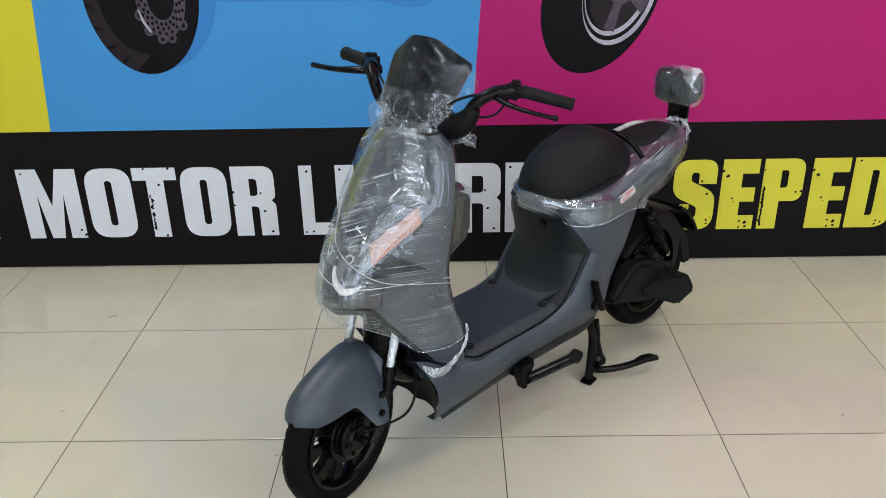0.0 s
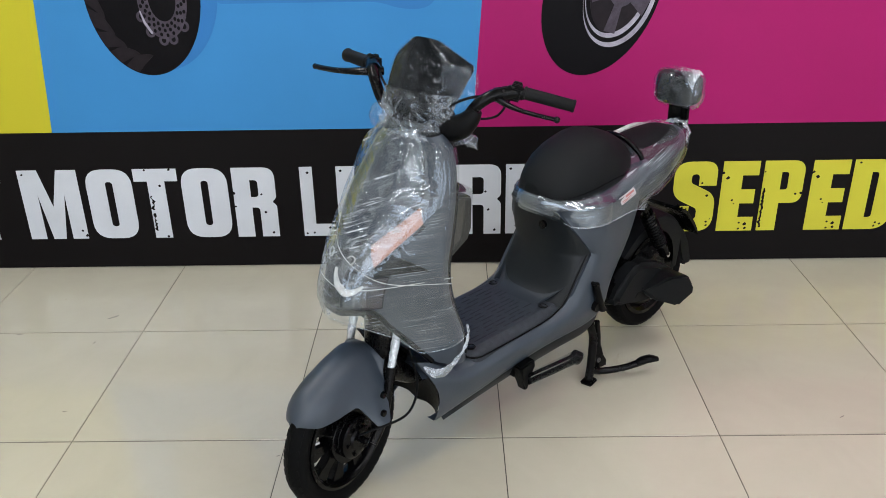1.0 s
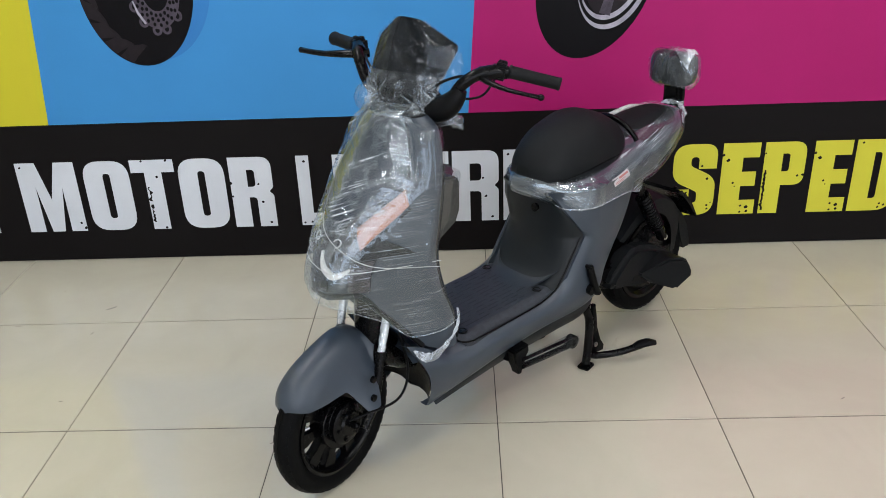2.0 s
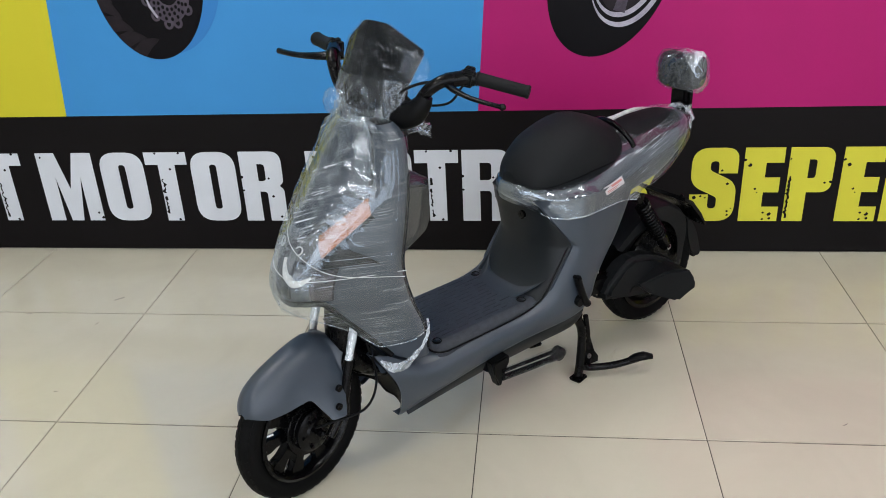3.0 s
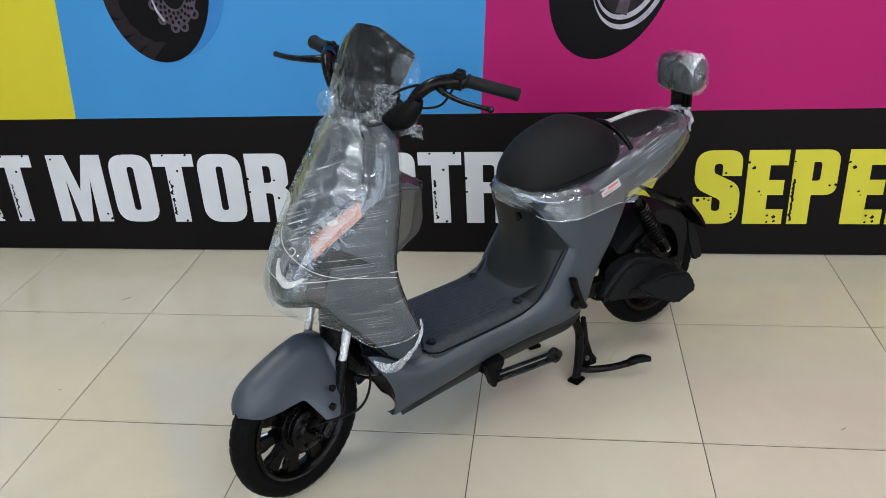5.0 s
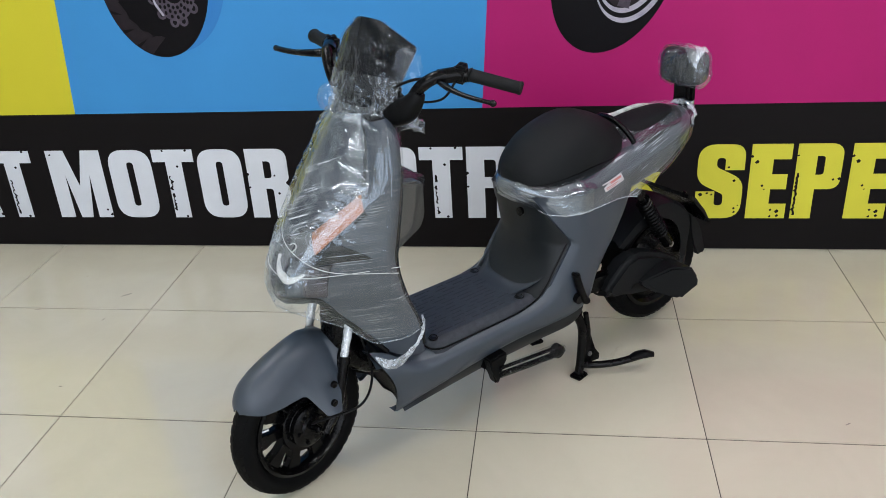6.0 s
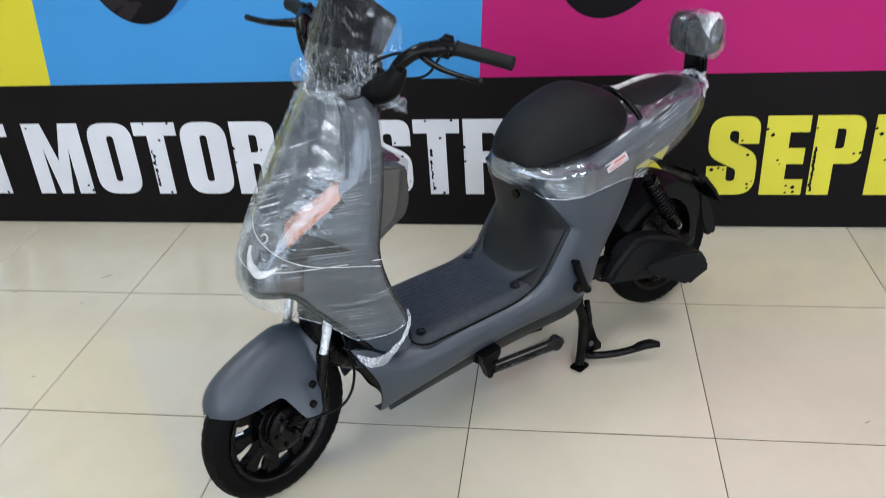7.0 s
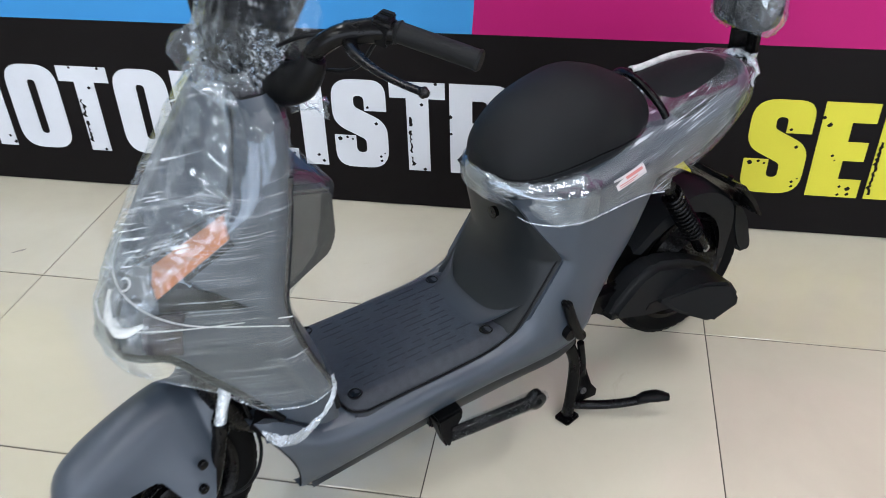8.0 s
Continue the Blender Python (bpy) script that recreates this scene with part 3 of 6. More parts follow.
# worn spots of each glyph: across, up (parts of its size), radius
CHIPS = {"T": ((0.58, 0.76, 0.006), (0.28, 0.985, 0.005), (0.84, 0.99, 0.006), (0.60, 0.02, 0.006)), "M": ((0.08, 0.94, 0.005), (0.92, 0.12, 0.0055), (0.98, 0.05, 0.007)),
         "S": ((0.10, 0.33, 0.008), (0.24, 0.35, 0.005), (0.34, 0.33, 0.004), (0.85, 0.14, 0.005), (0.86, 0.09, 0.005), (0.93, 0.18, 0.003), (0.66, 0.70, 0.005), (0.80, 0.52, 0.006)),
         "E": ((0.15, 0.77, 0.008), (0.34, 0.45, 0.005), (0.40, 0.40, 0.003), (0.62, 0.12, 0.005), (0.78, 0.10, 0.008), (0.62, 0.03, 0.005), (0.80, 0.04, 0.006), (0.02, 0.84, 0.006)),
         "L": ((0.26, 0.92, 0.006), (0.10, 0.04, 0.005), (0.34, 0.05, 0.005), (0.88, 0.12, 0.006)), "I": ((0.25, 0.94, 0.006), (0.60, 0.12, 0.006), (0.80, 0.05, 0.006)),
         "R": ((0.01, 0.64, 0.007), (0.02, 0.45, 0.005), (0.66, 0.62, 0.005), (0.86, 0.06, 0.006), (0.72, 0.36, 0.006))}
CHIPS["P"], CHIPS["A"], CHIPS["D"] = ((0.02, 0.85, 0.004), (0.84, 0.53, 0.005), (0.97, 0.54, 0.006)), CHIPS["M"][1:], ((0.12, 0.96, 0.005), (0.70, 0.10, 0.005), (0.80, 0.08, 0.005), (0.68, 0.05, 0.005))
# ragged channels: from (across, up) to (across, up)
RAGGED = {"T": (0.36, 0.62, 0.37, 0.06), "L": (0.52, 0.90, 0.50, 0.36), "P": (0.06, 0.62, 0.06, 0.05)}
rng = random.Random(5)
for k, (ch, xa, xb) in enumerate(LETTERS):
    yellow = k >= 14
    loops = [[(xa + x, LZ + z) for x, z in lp] for lp in letter_loops(ch, xb - xa, LH)]
    ob = part("letter", flat_shape(loops, 0.002, -0.004), M_LETTER_Y if yellow else M_WHITE, banner, "yellow printed letter" if yellow else "white printed letter", 30)
    # chipped print: dark flecks where the lettering is worn
    w = xb - xa
    flecks = bmesh.new()

    def fleck(ring):
        flecks.faces.new([flecks.verts.new((xa + u * w, -0.0068, LZ + v * LH)) for u, v in ring])

    for u, v, r in CHIPS[ch] if ch in CHIPS else ():
        du, dv = r / w, r / LH
        fleck([(u - du, v + dv * rng.uniform(-0.4, 0.4)), (u - du * 0.3, v - dv * 0.9), (u + du * 0.7, v - dv * 0.6), (u + du, v + dv * 0.2), (u + du * 0.2, v + dv)])
    if ch in RAGGED:
        # ragged channel running down a stem
        u0, v0, u1, v1 = RAGGED[ch]
        n = 11
        for q in range(n):
            if rng.random() < 0.12:
                continue
            ta, tb = q / n, (q + 1.08) / n
            ua, ub = u0 + (u1 - u0) * ta, u0 + (u1 - u0) * tb
            va, vb = v0 + (v1 - v0) * ta, v0 + (v1 - v0) * tb
            wa, wb = rng.uniform(0.0035, 0.011) / w, rng.uniform(0.0035, 0.011) / w
            um, vm, wm = (ua + ub) / 2 + rng.uniform(-0.006, 0.006) / w, (va + vb) / 2, rng.uniform(0.002, 0.012) / w
            fleck([(ua - wa * 0.5, va), (um - wm * 0.5, vm), (ub - wb * 0.4, vb), (ub + wb * 0.6, vb), (um + wm * 0.6, vm), (ua + wa * 0.5, va)])
    tagged(finish("worn_fleck", flecks, M_BLACK, ob, smooth=False), "dark chips in the lettering", kind="stuff")


def print_tyre(cx, cz, a, b, turn, rim):
    """A printed picture of a wheel, flat on the banner."""
    y = -0.004
    tyre = part("printed_tyre", flat_shape([ellipse(cx, cz, a, b, turn)], 0.0015, y), M_INK_TYRE, banner, "printed picture of a black tyre")
    rx, rz, ra, rb, rt = rim
    if a < 0.22:
        # shoulder blocks parted by slanting grooves
        for q in range(7):
            t0, t1 = radians(140 + q * 17), radians(153.5 + q * 17)
            edge = [(0.985, t0 + (t1 - t0) * k / 5) for k in range(6)] + [(0.88, t1 + 0.10), (0.76, t1 + 0.30), (0.74, t1 + 0.20), (0.80, t0 + 0.14), (0.90, t0 + 0.06)]
            part("printed_tread", flat_shape([[(cx + a * k * math.cos(u), cz + b * k * math.sin(u)) for k, u in edge]], 0.0008, y - 0.0018), M_INK_TREAD, tyre)
        part("printed_disc", flat_shape([ellipse(rx, rz, ra, rb, rt), ellipse(rx, rz, ra * 0.56, rb * 0.56, rt)], 0.0008, y - 0.0018), M_INK_DISC, tyre)
        for u in (205, 232, 262, 284, 318):
            lx, lz = rx + ra * 1.03 * math.cos(radians(u)), rz + rb * 1.03 * math.sin(radians(u))
            part("printed_lug", flat_shape([ellipse(lx, lz, 0.017, 0.019, 0, 20), ellipse(lx, lz, 0.008, 0.010, 0, 16)], 0.0008, y - 0.0022), M_INK_DISC, tyre)
        part("printed_edge", flat_shape([[(rx + ra * k * math.cos(radians(u)), rz + rb * k * math.sin(radians(u))) for k, u in ((1.02, 196), (1.05, 215), (1.06, 235), (0.99, 238), (0.96, 215), (0.97, 198))]], 0.0006, y - 0.0028), M_INK_RIM, tyre)
        holes = [ellipse(rx + ra * k * math.cos(u), rz + rb * k * math.sin(u), 0.0055, 0.007, 0, 10) for k, st in ((0.66, 0), (0.78, 0.1), (0.90, 0.2)) for u in [st + 2 * math.pi * q / 22 for q in range(22)]]
        hb = joined(*[flat_shape([h_], 0.0005, y - 0.0028) for h_ in holes])
        tagged(part("printed_hole", hb, M_INK_TYRE, tyre), kind="stuff")
    else:
        part("printed_gap", flat_shape([ellipse(rx + .006, rz + .012, ra * 0.84, rb * 0.86, rt)], 0.0008, y - 0.0018), M_INK_TREAD, tyre)
        part("printed_rim", flat_shape([ellipse(rx, rz, ra, rb, rt), ellipse(rx - .006, rz + .006, ra * 0.945, rb * 0.945, rt)], 0.0008, y - 0.0028), M_INK_RIM, tyre)
        part("printed_barrel", flat_shape([ellipse(rx - .005, rz + .006, ra * 0.945, rb * 0.945, rt), ellipse(rx - .010, rz + .016, ra * 0.85, rb * 0.86, rt)], 0.0008, y - 0.0027), M_INK_TYRE, tyre)
        part("printed_rim_line", flat_shape([ellipse(rx - .007, rz + .012, ra * 0.89, rb * 0.89, rt), ellipse(rx - .012, rz + .018, ra * 0.835, rb * 0.835, rt)], 0.0008, y - 0.0035), M_INK_RIM, tyre)
        for q in range(5):
            u = radians(rt + 252 + q * 72)
            p = []
            for k, du in ((0.2, -0.5), (0.84, -0.20), (0.84, 0.20), (0.2, 0.5)):
                e = ellipse(rx + .01, rz + .016, ra * k, rb * k, rt, 64)
                p.append(e[int(((u + du) % (2 * math.pi)) / (2 * math.pi) * 64) % 64])
            part("printed_spoke", flat_shape([p], 0.0008, y - 0.0042), M_INK_DISC, tyre)
        part("printed_hub", flat_shape([ellipse(rx + .014, rz + .03, ra * 0.42, rb * 0.42, rt)], 0.0008, y - 0.0050), M_INK_DISC, tyre)
    return tyre


part("printed_shadow", flat_shape([ellipse(-1.075, 1.075, 0.222, 0.292)], 0.0008, -0.004), M_BLUE_DEEP, banner, "deeper blue printed shape")
part("printed_shadow", flat_shape([rounded([(-0.86, 1.012, .02), (-0.30, 1.012, .05), (-0.22, 0.985, .06), (-0.12, 0.985, .06), (-0.06, 1.08, .04), (-0.86, 1.08, 0)])], 0.0008, -0.004), M_BLUE_DEEP, banner, "deeper blue printed shape")
print_tyre(-1.117, 1.06, 0.203, 0.293, 0, (-1.050, 1.034, 0.086, 0.140, 0))
print_tyre(0.477, 1.035, 0.300, 0.195, 70, (0.538, 1.03, 0.190, 0.122, 74))

# ---- the electric scooter: x ahead, y to its left, z up ----
scooter = empty("electric_scooter", pose(0.13, 2.075, 0, 0, 0, 222.5))
tagged(scooter, "slate grey electric scooter in clear stretch film on its stand", "scooter")
FRONT = pose(0.62, 0, 0, 0, 0, 14.6)
BARS = pose(0.327, 0, 0.95, -2.8, 0, 12.7) @ pose(0, 0, -0.95)


def tyre_mesh(r, w):
    prof = [(r - 0.050, -w * 0.62), (r - 0.036, -w * 0.92), (r - 0.020, -w), (r - 0.008, -w * 0.78), (r - 0.002, -w * 0.40), (r, 0), (r - 0.002, w * 0.40), (r - 0.008, w * 0.78), (r - 0.020, w), (r - 0.036, w * 0.92), (r - 0.050, w * 0.62)]
    return lathe(prof, 72)


def tread_mesh(r, w):
    """Slanted grooves that leave proud bars on the tyre's shoulders."""
    bm = bmesh.new()
    n = 46
    for side in (-1, 1):
        for q in range(n):
            a = 2 * math.pi * (q + (0.5 if side > 0 else 0)) / n
            pts = []
            for da, rr, yy in ((0.000, r + 0.0005, 0.10), (0.085, r + 0.0005, 0.10), (0.150, r - 0.0066, 0.80), (0.060, r - 0.0066, 0.80)):
                pts.append(Vector((rr * math.cos(a + da), side * w * yy, rr * math.sin(a + da))))
            top = [bm.verts.new(p) for p in pts]
            low = [bm.verts.new(p * 0.975) for p in pts]
            bm.faces.new(top)
            for i in range(4):
                bm.faces.new((top[i], low[i], low[(i + 1) % 4], top[(i + 1) % 4]))
    return bm


def front_wheel():
    r, w = 0.190, 0.0285
    at = FRONT @ pose(0, 0, r)
    tyre = part("front_tyre", moved(tyre_mesh(r, w), at), M_TYRE, scooter, "black rubber tyre")
    tagged(part("tread", moved(tread_mesh(r, w), at), M_TYRE, tyre), kind="stuff")
    rim = part("front_rim", moved(lathe([(0.142, -0.024), (0.142, 0.024), (0.134, 0.026), (0.128, 0.020), (0.122, 0.006), (0.122, -0.006), (0.128, -0.020), (0.134, -0.026)], 64), at), M_METAL, scooter, "black cast wheel rim")
    part("hub", moved(lathe([(0.001, -0.034), (0.050, -0.034), (0.060, -0.024), (0.060, 0.024), (0.050, 0.034), (0.001, 0.034)], 40, False), at), M_METAL, rim)
    for k in range(10):
        # five pairs of spokes
        a = 2 * math.pi * (k // 2) / 5 + 0.925 + (0.29 if k % 2 else -0.29)
        sp = slab([(0.045, -0.014), (0.068, -0.0130), (0.092, -0.0120), (0.112, -0.0140), (0.128, -0.024), (0.128, 0.024), (0.112, 0.0140), (0.092, 0.0120), (0.068, 0.0130), (0.045, 0.014)], -0.012, 0.012, 0.004)
        part("spoke", moved(sp, at @ Matrix.Rotation(a, 4, "Y")), M_METAL, rim)
    disc = part("brake_drum", moved(lathe([(0.001, 0.030), (0.052, 0.030), (0.055, 0.034), (0.055, 0.046), (0.048, 0.050), (0.034, 0.052), (0.030, 0.058), (0.001, 0.058)], 48, False), at), M_METAL, rim, "black brake drum plate")
    for k in range(6):
        a = 2 * math.pi * k / 6
        part("bolt", moved(lathe([(0.001, 0.050), (0.0045, 0.050), (0.0045, 0.056), (0.001, 0.056)], 8, False), at @ pose(0.041 * math.cos(a), 0, 0.041 * math.sin(a))), M_METAL, disc)
    part("brake_disc", moved(lathe([(0.050, 0.026), (0.071, 0.026), (0.072, 0.028), (0.071, 0.030), (0.050, 0.030)], 48), at), M_METAL, rim, "black brake disc")
    part("axle_nut", moved(lathe([(0.001, -0.080), (0.009, -0.076), (0.009, 0.076), (0.001, 0.080)], 12, False), at), M_METAL, rim, "black axle nut")
    part("valve", moved(tube([(0.118, 0, 0.03), (0.096, 0.012, 0.034)], 0.004, 8, 6), at), M_STEEL, rim, "steel tyre valve")


front_wheel()


def fender_low(x):
    pts = [(-0.125, 0.395), (-0.105, 0.372), (-0.086, 0.345), (-0.078, 0.305), (-0.040, 0.240), (-0.004, 0.244), (0.020, 0.298), (0.030, 0.303), (0.080, 0.298), (0.125, 0.298), (0.150, 0.302), (0.170, 0.306)]
    for (xa, za), (xb, zb) in zip(pts, pts[1:]):
        if x <= xb:
            return za + (zb - za) * max(0, x - xa) / (xb - xa)
    return pts[-1][1]


def front_fender():
    rows = []
    n = 66
    for k in range(n + 1):
        x = -0.112 + k / n * 0.275
        top = 0.19 + math.sqrt(max(0.0, 0.229 ** 2 - x * x))
        top -= 0.25 * max(0.0, x) ** 2 + 0.017 * math.sin(math.pi * max(0.0, min(1.0, (x + 0.05) / 0.21)))
        if x < -0.06:
            top -= (x + 0.06) ** 2 * 2.0
        low = fender_low(x)
        tip = max(0.0, (x - 0.06) / 0.102)
        reach = max(0.0, min(1.0, (0.120 - x) / 0.150))
        flare = 0.050 * reach * reach * (3 - 2 * reach)
        w = 0.059 * math.sqrt(max(0.03, 1 - tip ** 2.6))
        top -= 0.026 * max(0.0, (x - 0.118) / 0.043) ** 2.5
        low += 0.2 * max(0.0, top - 0.004 - low) * max(0.0, min(1.0, (x - 0.125) / 0.036)) ** 2
        low = min(low, top - 0.004)
        half = []
        deep = 0.050 * min(1, (top - low) / 0.08)
        for s in range(17):
            u = s / 16
            if u < 0.6:
                v = math.radians(66) * u / 0.6
                y, z = w * 0.94 * math.sin(v) / math.sin(math.radians(66)), top - deep * (1 - math.cos(v)) / (1 - math.cos(math.radians(66)))
            else:
                v = (u - 0.6) / 0.4
                z0 = top - deep
                z = z0 + (low - z0) * v
                y = w * (0.94 + 0.08 * math.sin(v * 1.5)) + flare * max(0.0, min(1.15, (z0 - z) / 0.105)) ** 1.15
            half.append((y, z))
        rows.append([Vector((x, -y, z)) for y, z in half[::-1]] + [Vector((x, y, z)) for y, z in half[1:]])
    bm = from_grid(rows)
    bmesh.ops.recalc_face_normals(bm, faces=bm.faces)
    bmesh.ops.solidify(bm, geom=bm.faces[:], thickness=0.0035)
    ob = part("front_fender", moved(bm, FRONT), M_GREY, scooter, "slate grey painted front mudguard", 50)
    for side in (-1, 1):
        for x, z in ((-0.041, 0.308), (-0.029, 0.266)):
            part("bolt", moved(lathe([(0.001, -0.003), (0.0085, -0.003), (0.0085, 0.004), (0.006, 0.0055), (0.001, 0.0055)], 14, False), FRONT @ pose(x, side * (0.108 - (z - 0.266) * 0.18), z) @ Matrix.Diagonal((1, side, 1, 1))), M_METAL, ob, "black bolt head")


front_fender()


LOWER = [(0.404, 0.160), (0.387, 0.162), (0.319, 0.188), (0.250, 0.207), (0.180, 0.223), (0.100, 0.236), (0.020, 0.241), (-0.080, 0.239), (-0.150, 0.238), (-0.195, 0.246), (-0.220, 0.275), (-0.242, 0.334), (-0.284, 0.389), (-0.325, 0.432), (-0.366, 0.484), (-0.398, 0.545), (-0.420, 0.600)]
UPPER = [(0.474, 0.372), (0.420, 0.348), (0.345, 0.304), (0.225, 0.311), (0.120, 0.318), (0.030, 0.322), (-0.035, 0.336), (-0.066, 0.360), (-0.090, 0.392), (-0.112, 0.422), (-0.132, 0.450), (-0.142, 0.466), (-0.134, 0.482), (-0.112, 0.514), (-0.090, 0.548), (-0.062, 0.600)]


def side_y(x, z):
    """How far out the side panel stands."""
    y = table([(-0.42, 0.112), (-0.30, 0.132), (-0.15, 0.149), (0.0, 0.150), (0.25, 0.148), (0.36, 0.141), (0.42, 0.128), (0.47, 0.118)], x)[0]
    if z > 0.46 and x > -0.17:
        y -= 0.050 * min(1, (z - 0.46) / 0.13) * min(1, (x + 0.17) / 0.10)
    return y - 0.030 * max(0.0, min(1, (0.30 - z) / 0.12)) ** 1.2


def fork():
    for side, y, back in ((-1, -0.052, 0.018), (1, 0.089, 0.006)):
        low = part("fork_leg", moved(tube([(-0.006, y, 0.185), (-0.050 - back * 0.5, y, 0.235), (-0.085 - back, y, 0.345)], [0.0115, 0.0118, 0.0118], 14, 12), FRONT), M_METAL, scooter, "black lower fork leg")
        part("collar", moved(tube([(-0.083 - back, y, 0.337), (-0.0875 - back, y, 0.355)], 0.0142, 14, 3), FRONT), M_METAL, low)
        part("stanchion", moved(tube([(-0.085 - back, y, 0.345), (-0.148 - back, y, 0.53)], 0.0080, 14, 4), FRONT), M_CHROME, low, "bright steel stanchion under clear film")
        sleeve = refined([[Vector((-0.087 - back - 0.061 * t + r * math.cos(a), y + r * math.sin(a), 0.357 + 0.173 * t)) for a in [2 * math.pi * q / 12 for q in range(13)]] for t, r in ((0, 0.0086), (0.15, 0.0090), (0.35, 0.0096), (0.6, 0.0108), (0.8, 0.0125), (1.0, 0.0145))], 2, 8)
        sleeve = wrinkled(sleeve, lambda p: Vector((-0.087 - back - 0.353 * (p.z - 0.357), y, p.z)), lambda p, u, v: 0.0022 * crest(Vector((p.x * 260 + p.z * 30, p.y * 260, p.z * 22))) ** 2)
        part("film", moved(from_grid(sleeve), FRONT), M_FILM_S, low, "clear film drawn in strands round the stanchion", 80)
    part("fork_bridge", moved(block((-0.160, -0.100, 0.475), (-0.110, 0.100, 0.505), 0.008), FRONT), M_METAL, scooter, "black fork bridge")
    part("steering_tube", tube([(0.50, 0, 0.43), (0.327, 0, 0.93)], 0.028, 16, 3), M_METAL, scooter, "black steering tube")
    part("down_tube", tube([(0.470, 0, 0.55), (0.485, 0, 0.42), (0.478, 0, 0.345), (0.44, 0, 0.30), (0.36, 0, 0.26), (0.2, 0, 0.24)], [0.045, 0.050, 0.048, 0.04], 16, 20, flat=0.8), M_METAL, scooter, "black frame tube")
    guard = []
    for q in range(15):
        t = 0.07 + 0.93 * q / 14
        p = Vector((LOWER[0][0], 0, LOWER[0][1])).lerp(Vector((UPPER[0][0], 0, UPPER[0][1])), t)
        p.x -= 0.022 * math.sin(math.pi * t)
        w = side_y(p.x, p.z) + 0.0065 * math.sin(math.pi * t)
        guard.append([Vector((p.x + 0.0025 - 0.03 * (1 - u ** 4), u * w, p.z)) for u in [-1 + k / 7 for k in range(15)]])
    part("splash_guard", from_grid(guard), M_DARK, scooter, "black splash guard behind the front wheel")
    part("brake_cable", tube([(0.47, 0.085, 0.40), (0.46, 0.10, 0.30), (0.50, 0.105, 0.235), (0.585, 0.075, 0.215), (0.62, 0.05, 0.20)], 0.0032, 8, 26), M_DARK, scooter, "black brake cable")


fork()

# ---- front shield ----
# height, nose x, crease x, crease half-width, rim x, rim half-width
SHIELD = [(0.905, 0.412, 0.390, 0.052, 0.350, 0.090), (0.88, 0.430, 0.396, 0.078, 0.346, 0.118), (0.84, 0.457, 0.410, 0.098, 0.350, 0.134), (0.767, 0.507, 0.440, 0.122, 0.360, 0.144), (0.715, 0.543, 0.493, 0.097, 0.370, 0.146), (0.662, 0.578, 0.550, 0.070, 0.380, 0.147),
          (0.612, 0.605, 0.584, 0.060, 0.390, 0.147), (0.56, 0.620, 0.598, 0.058, 0.385, 0.144), (0.50, 0.610, 0.584, 0.052, 0.370, 0.140), (0.42, 0.575, 0.548, 0.048, 0.338, 0.139), (0.33, 0.530, 0.505, 0.046, 0.326, 0.136)]


def shield_raw(z, s):
    xf, xc, n, xb, w = table(SHIELD, z)
    k = min(abs(s), 1.0)
    swell = 0.007 - 0.017 * max(0.0, min(1.0, (0.660 - z) / 0.05))
    way = [(0.0, xf, 0.0), (0.24, xf - 0.25 * (xf - xc), n * 0.58), (0.45, xc, n), (0.66, (xc + xb + 0.040) / 2 + 0.004, (n + w) / 2 + swell), (0.86, xb + 0.040, w), (0.95, xb + 0.012, w + 0.002), (1.0, xb, w - 0.006)]
    for (k0, x0, y0), (k1, x1, y1) in zip(way, way[1:]):
        if k <= k1:
            t = (k - k0) / (k1 - k0)
            return Vector((x0 + (x1 - x0) * t, math.copysign(y0 + (y1 - y0) * t, s), z))
    return Vector((xb, math.copysign(w - 0.006, s), z))


def shield_at(z, s):
    """A point of the shield's outer face at height z; s runs from -1 (right rim) over 0 (nose) to 1 (left rim); creases are slightly rounded."""
    if abs(s) >= 1:
        return shield_raw(z, s)
    r = min(0.035, 1 - abs(s))
    return sum((shield_raw(z, s + r * (q - 2) / 2) for q in range(5)), Vector()) / 5


def shield_out(z, s, d):
    """The same, moved d outwards."""
    e = 0.004
    a = shield_at(z + e, s) - shield_at(z - e, s)
    s0, s1 = max(-1, s - 0.02), min(1, s + 0.02)
    b = shield_at(z, s1) - shield_at(z, s0)
    nrm = a.cross(b)
    if nrm.length < 1e-9:
        nrm = Vector((1, 0, 0))
    nrm.normalize()
    p = shield_at(z, s)
    if nrm.dot(p - Vector((0.30, 0, z))) < 0:
        nrm = -nrm
    return p + nrm * d


def shield_bottom(s):
    return table([(0, 0.534), (0.15, 0.533), (0.30, 0.537), (0.45, 0.538), (0.55, 0.526), (0.60, 0.472), (0.65, 0.424), (0.70, 0.384), (0.75, 0.348), (0.80, 0.338), (0.88, 0.332), (1.0, 0.330)], abs(s))[0]


def patch(corners, d, nu=10, nv=4):
    """A surface piece on the shield between four (z, s) corners: a-b along one edge, d-c along the other."""
    a, b, c, e = corners
    rows = []
    for j in range(nv + 1):
        v = j / nv
        row = []
        for i in range(nu + 1):
            u = i / nu
            z = (a[0] * (1 - u) + b[0] * u) * (1 - v) + (e[0] * (1 - u) + c[0] * u) * v
            s = (a[1] * (1 - u) + b[1] * u) * (1 - v) + (e[1] * (1 - u) + c[1] * u) * v
            row.append(shield_out(z, s, d))
        rows.append(row)
    return from_grid(rows)


def s_at(z, y):
    """The s at which the shield is y from its middle at height z."""
    lo, hi = 0.0, 0.95
    for _ in range(24):
        mid = (lo + hi) / 2
        if shield_raw(z, mid).y < y:
            lo = mid
        else:
            hi = mid
    return lo


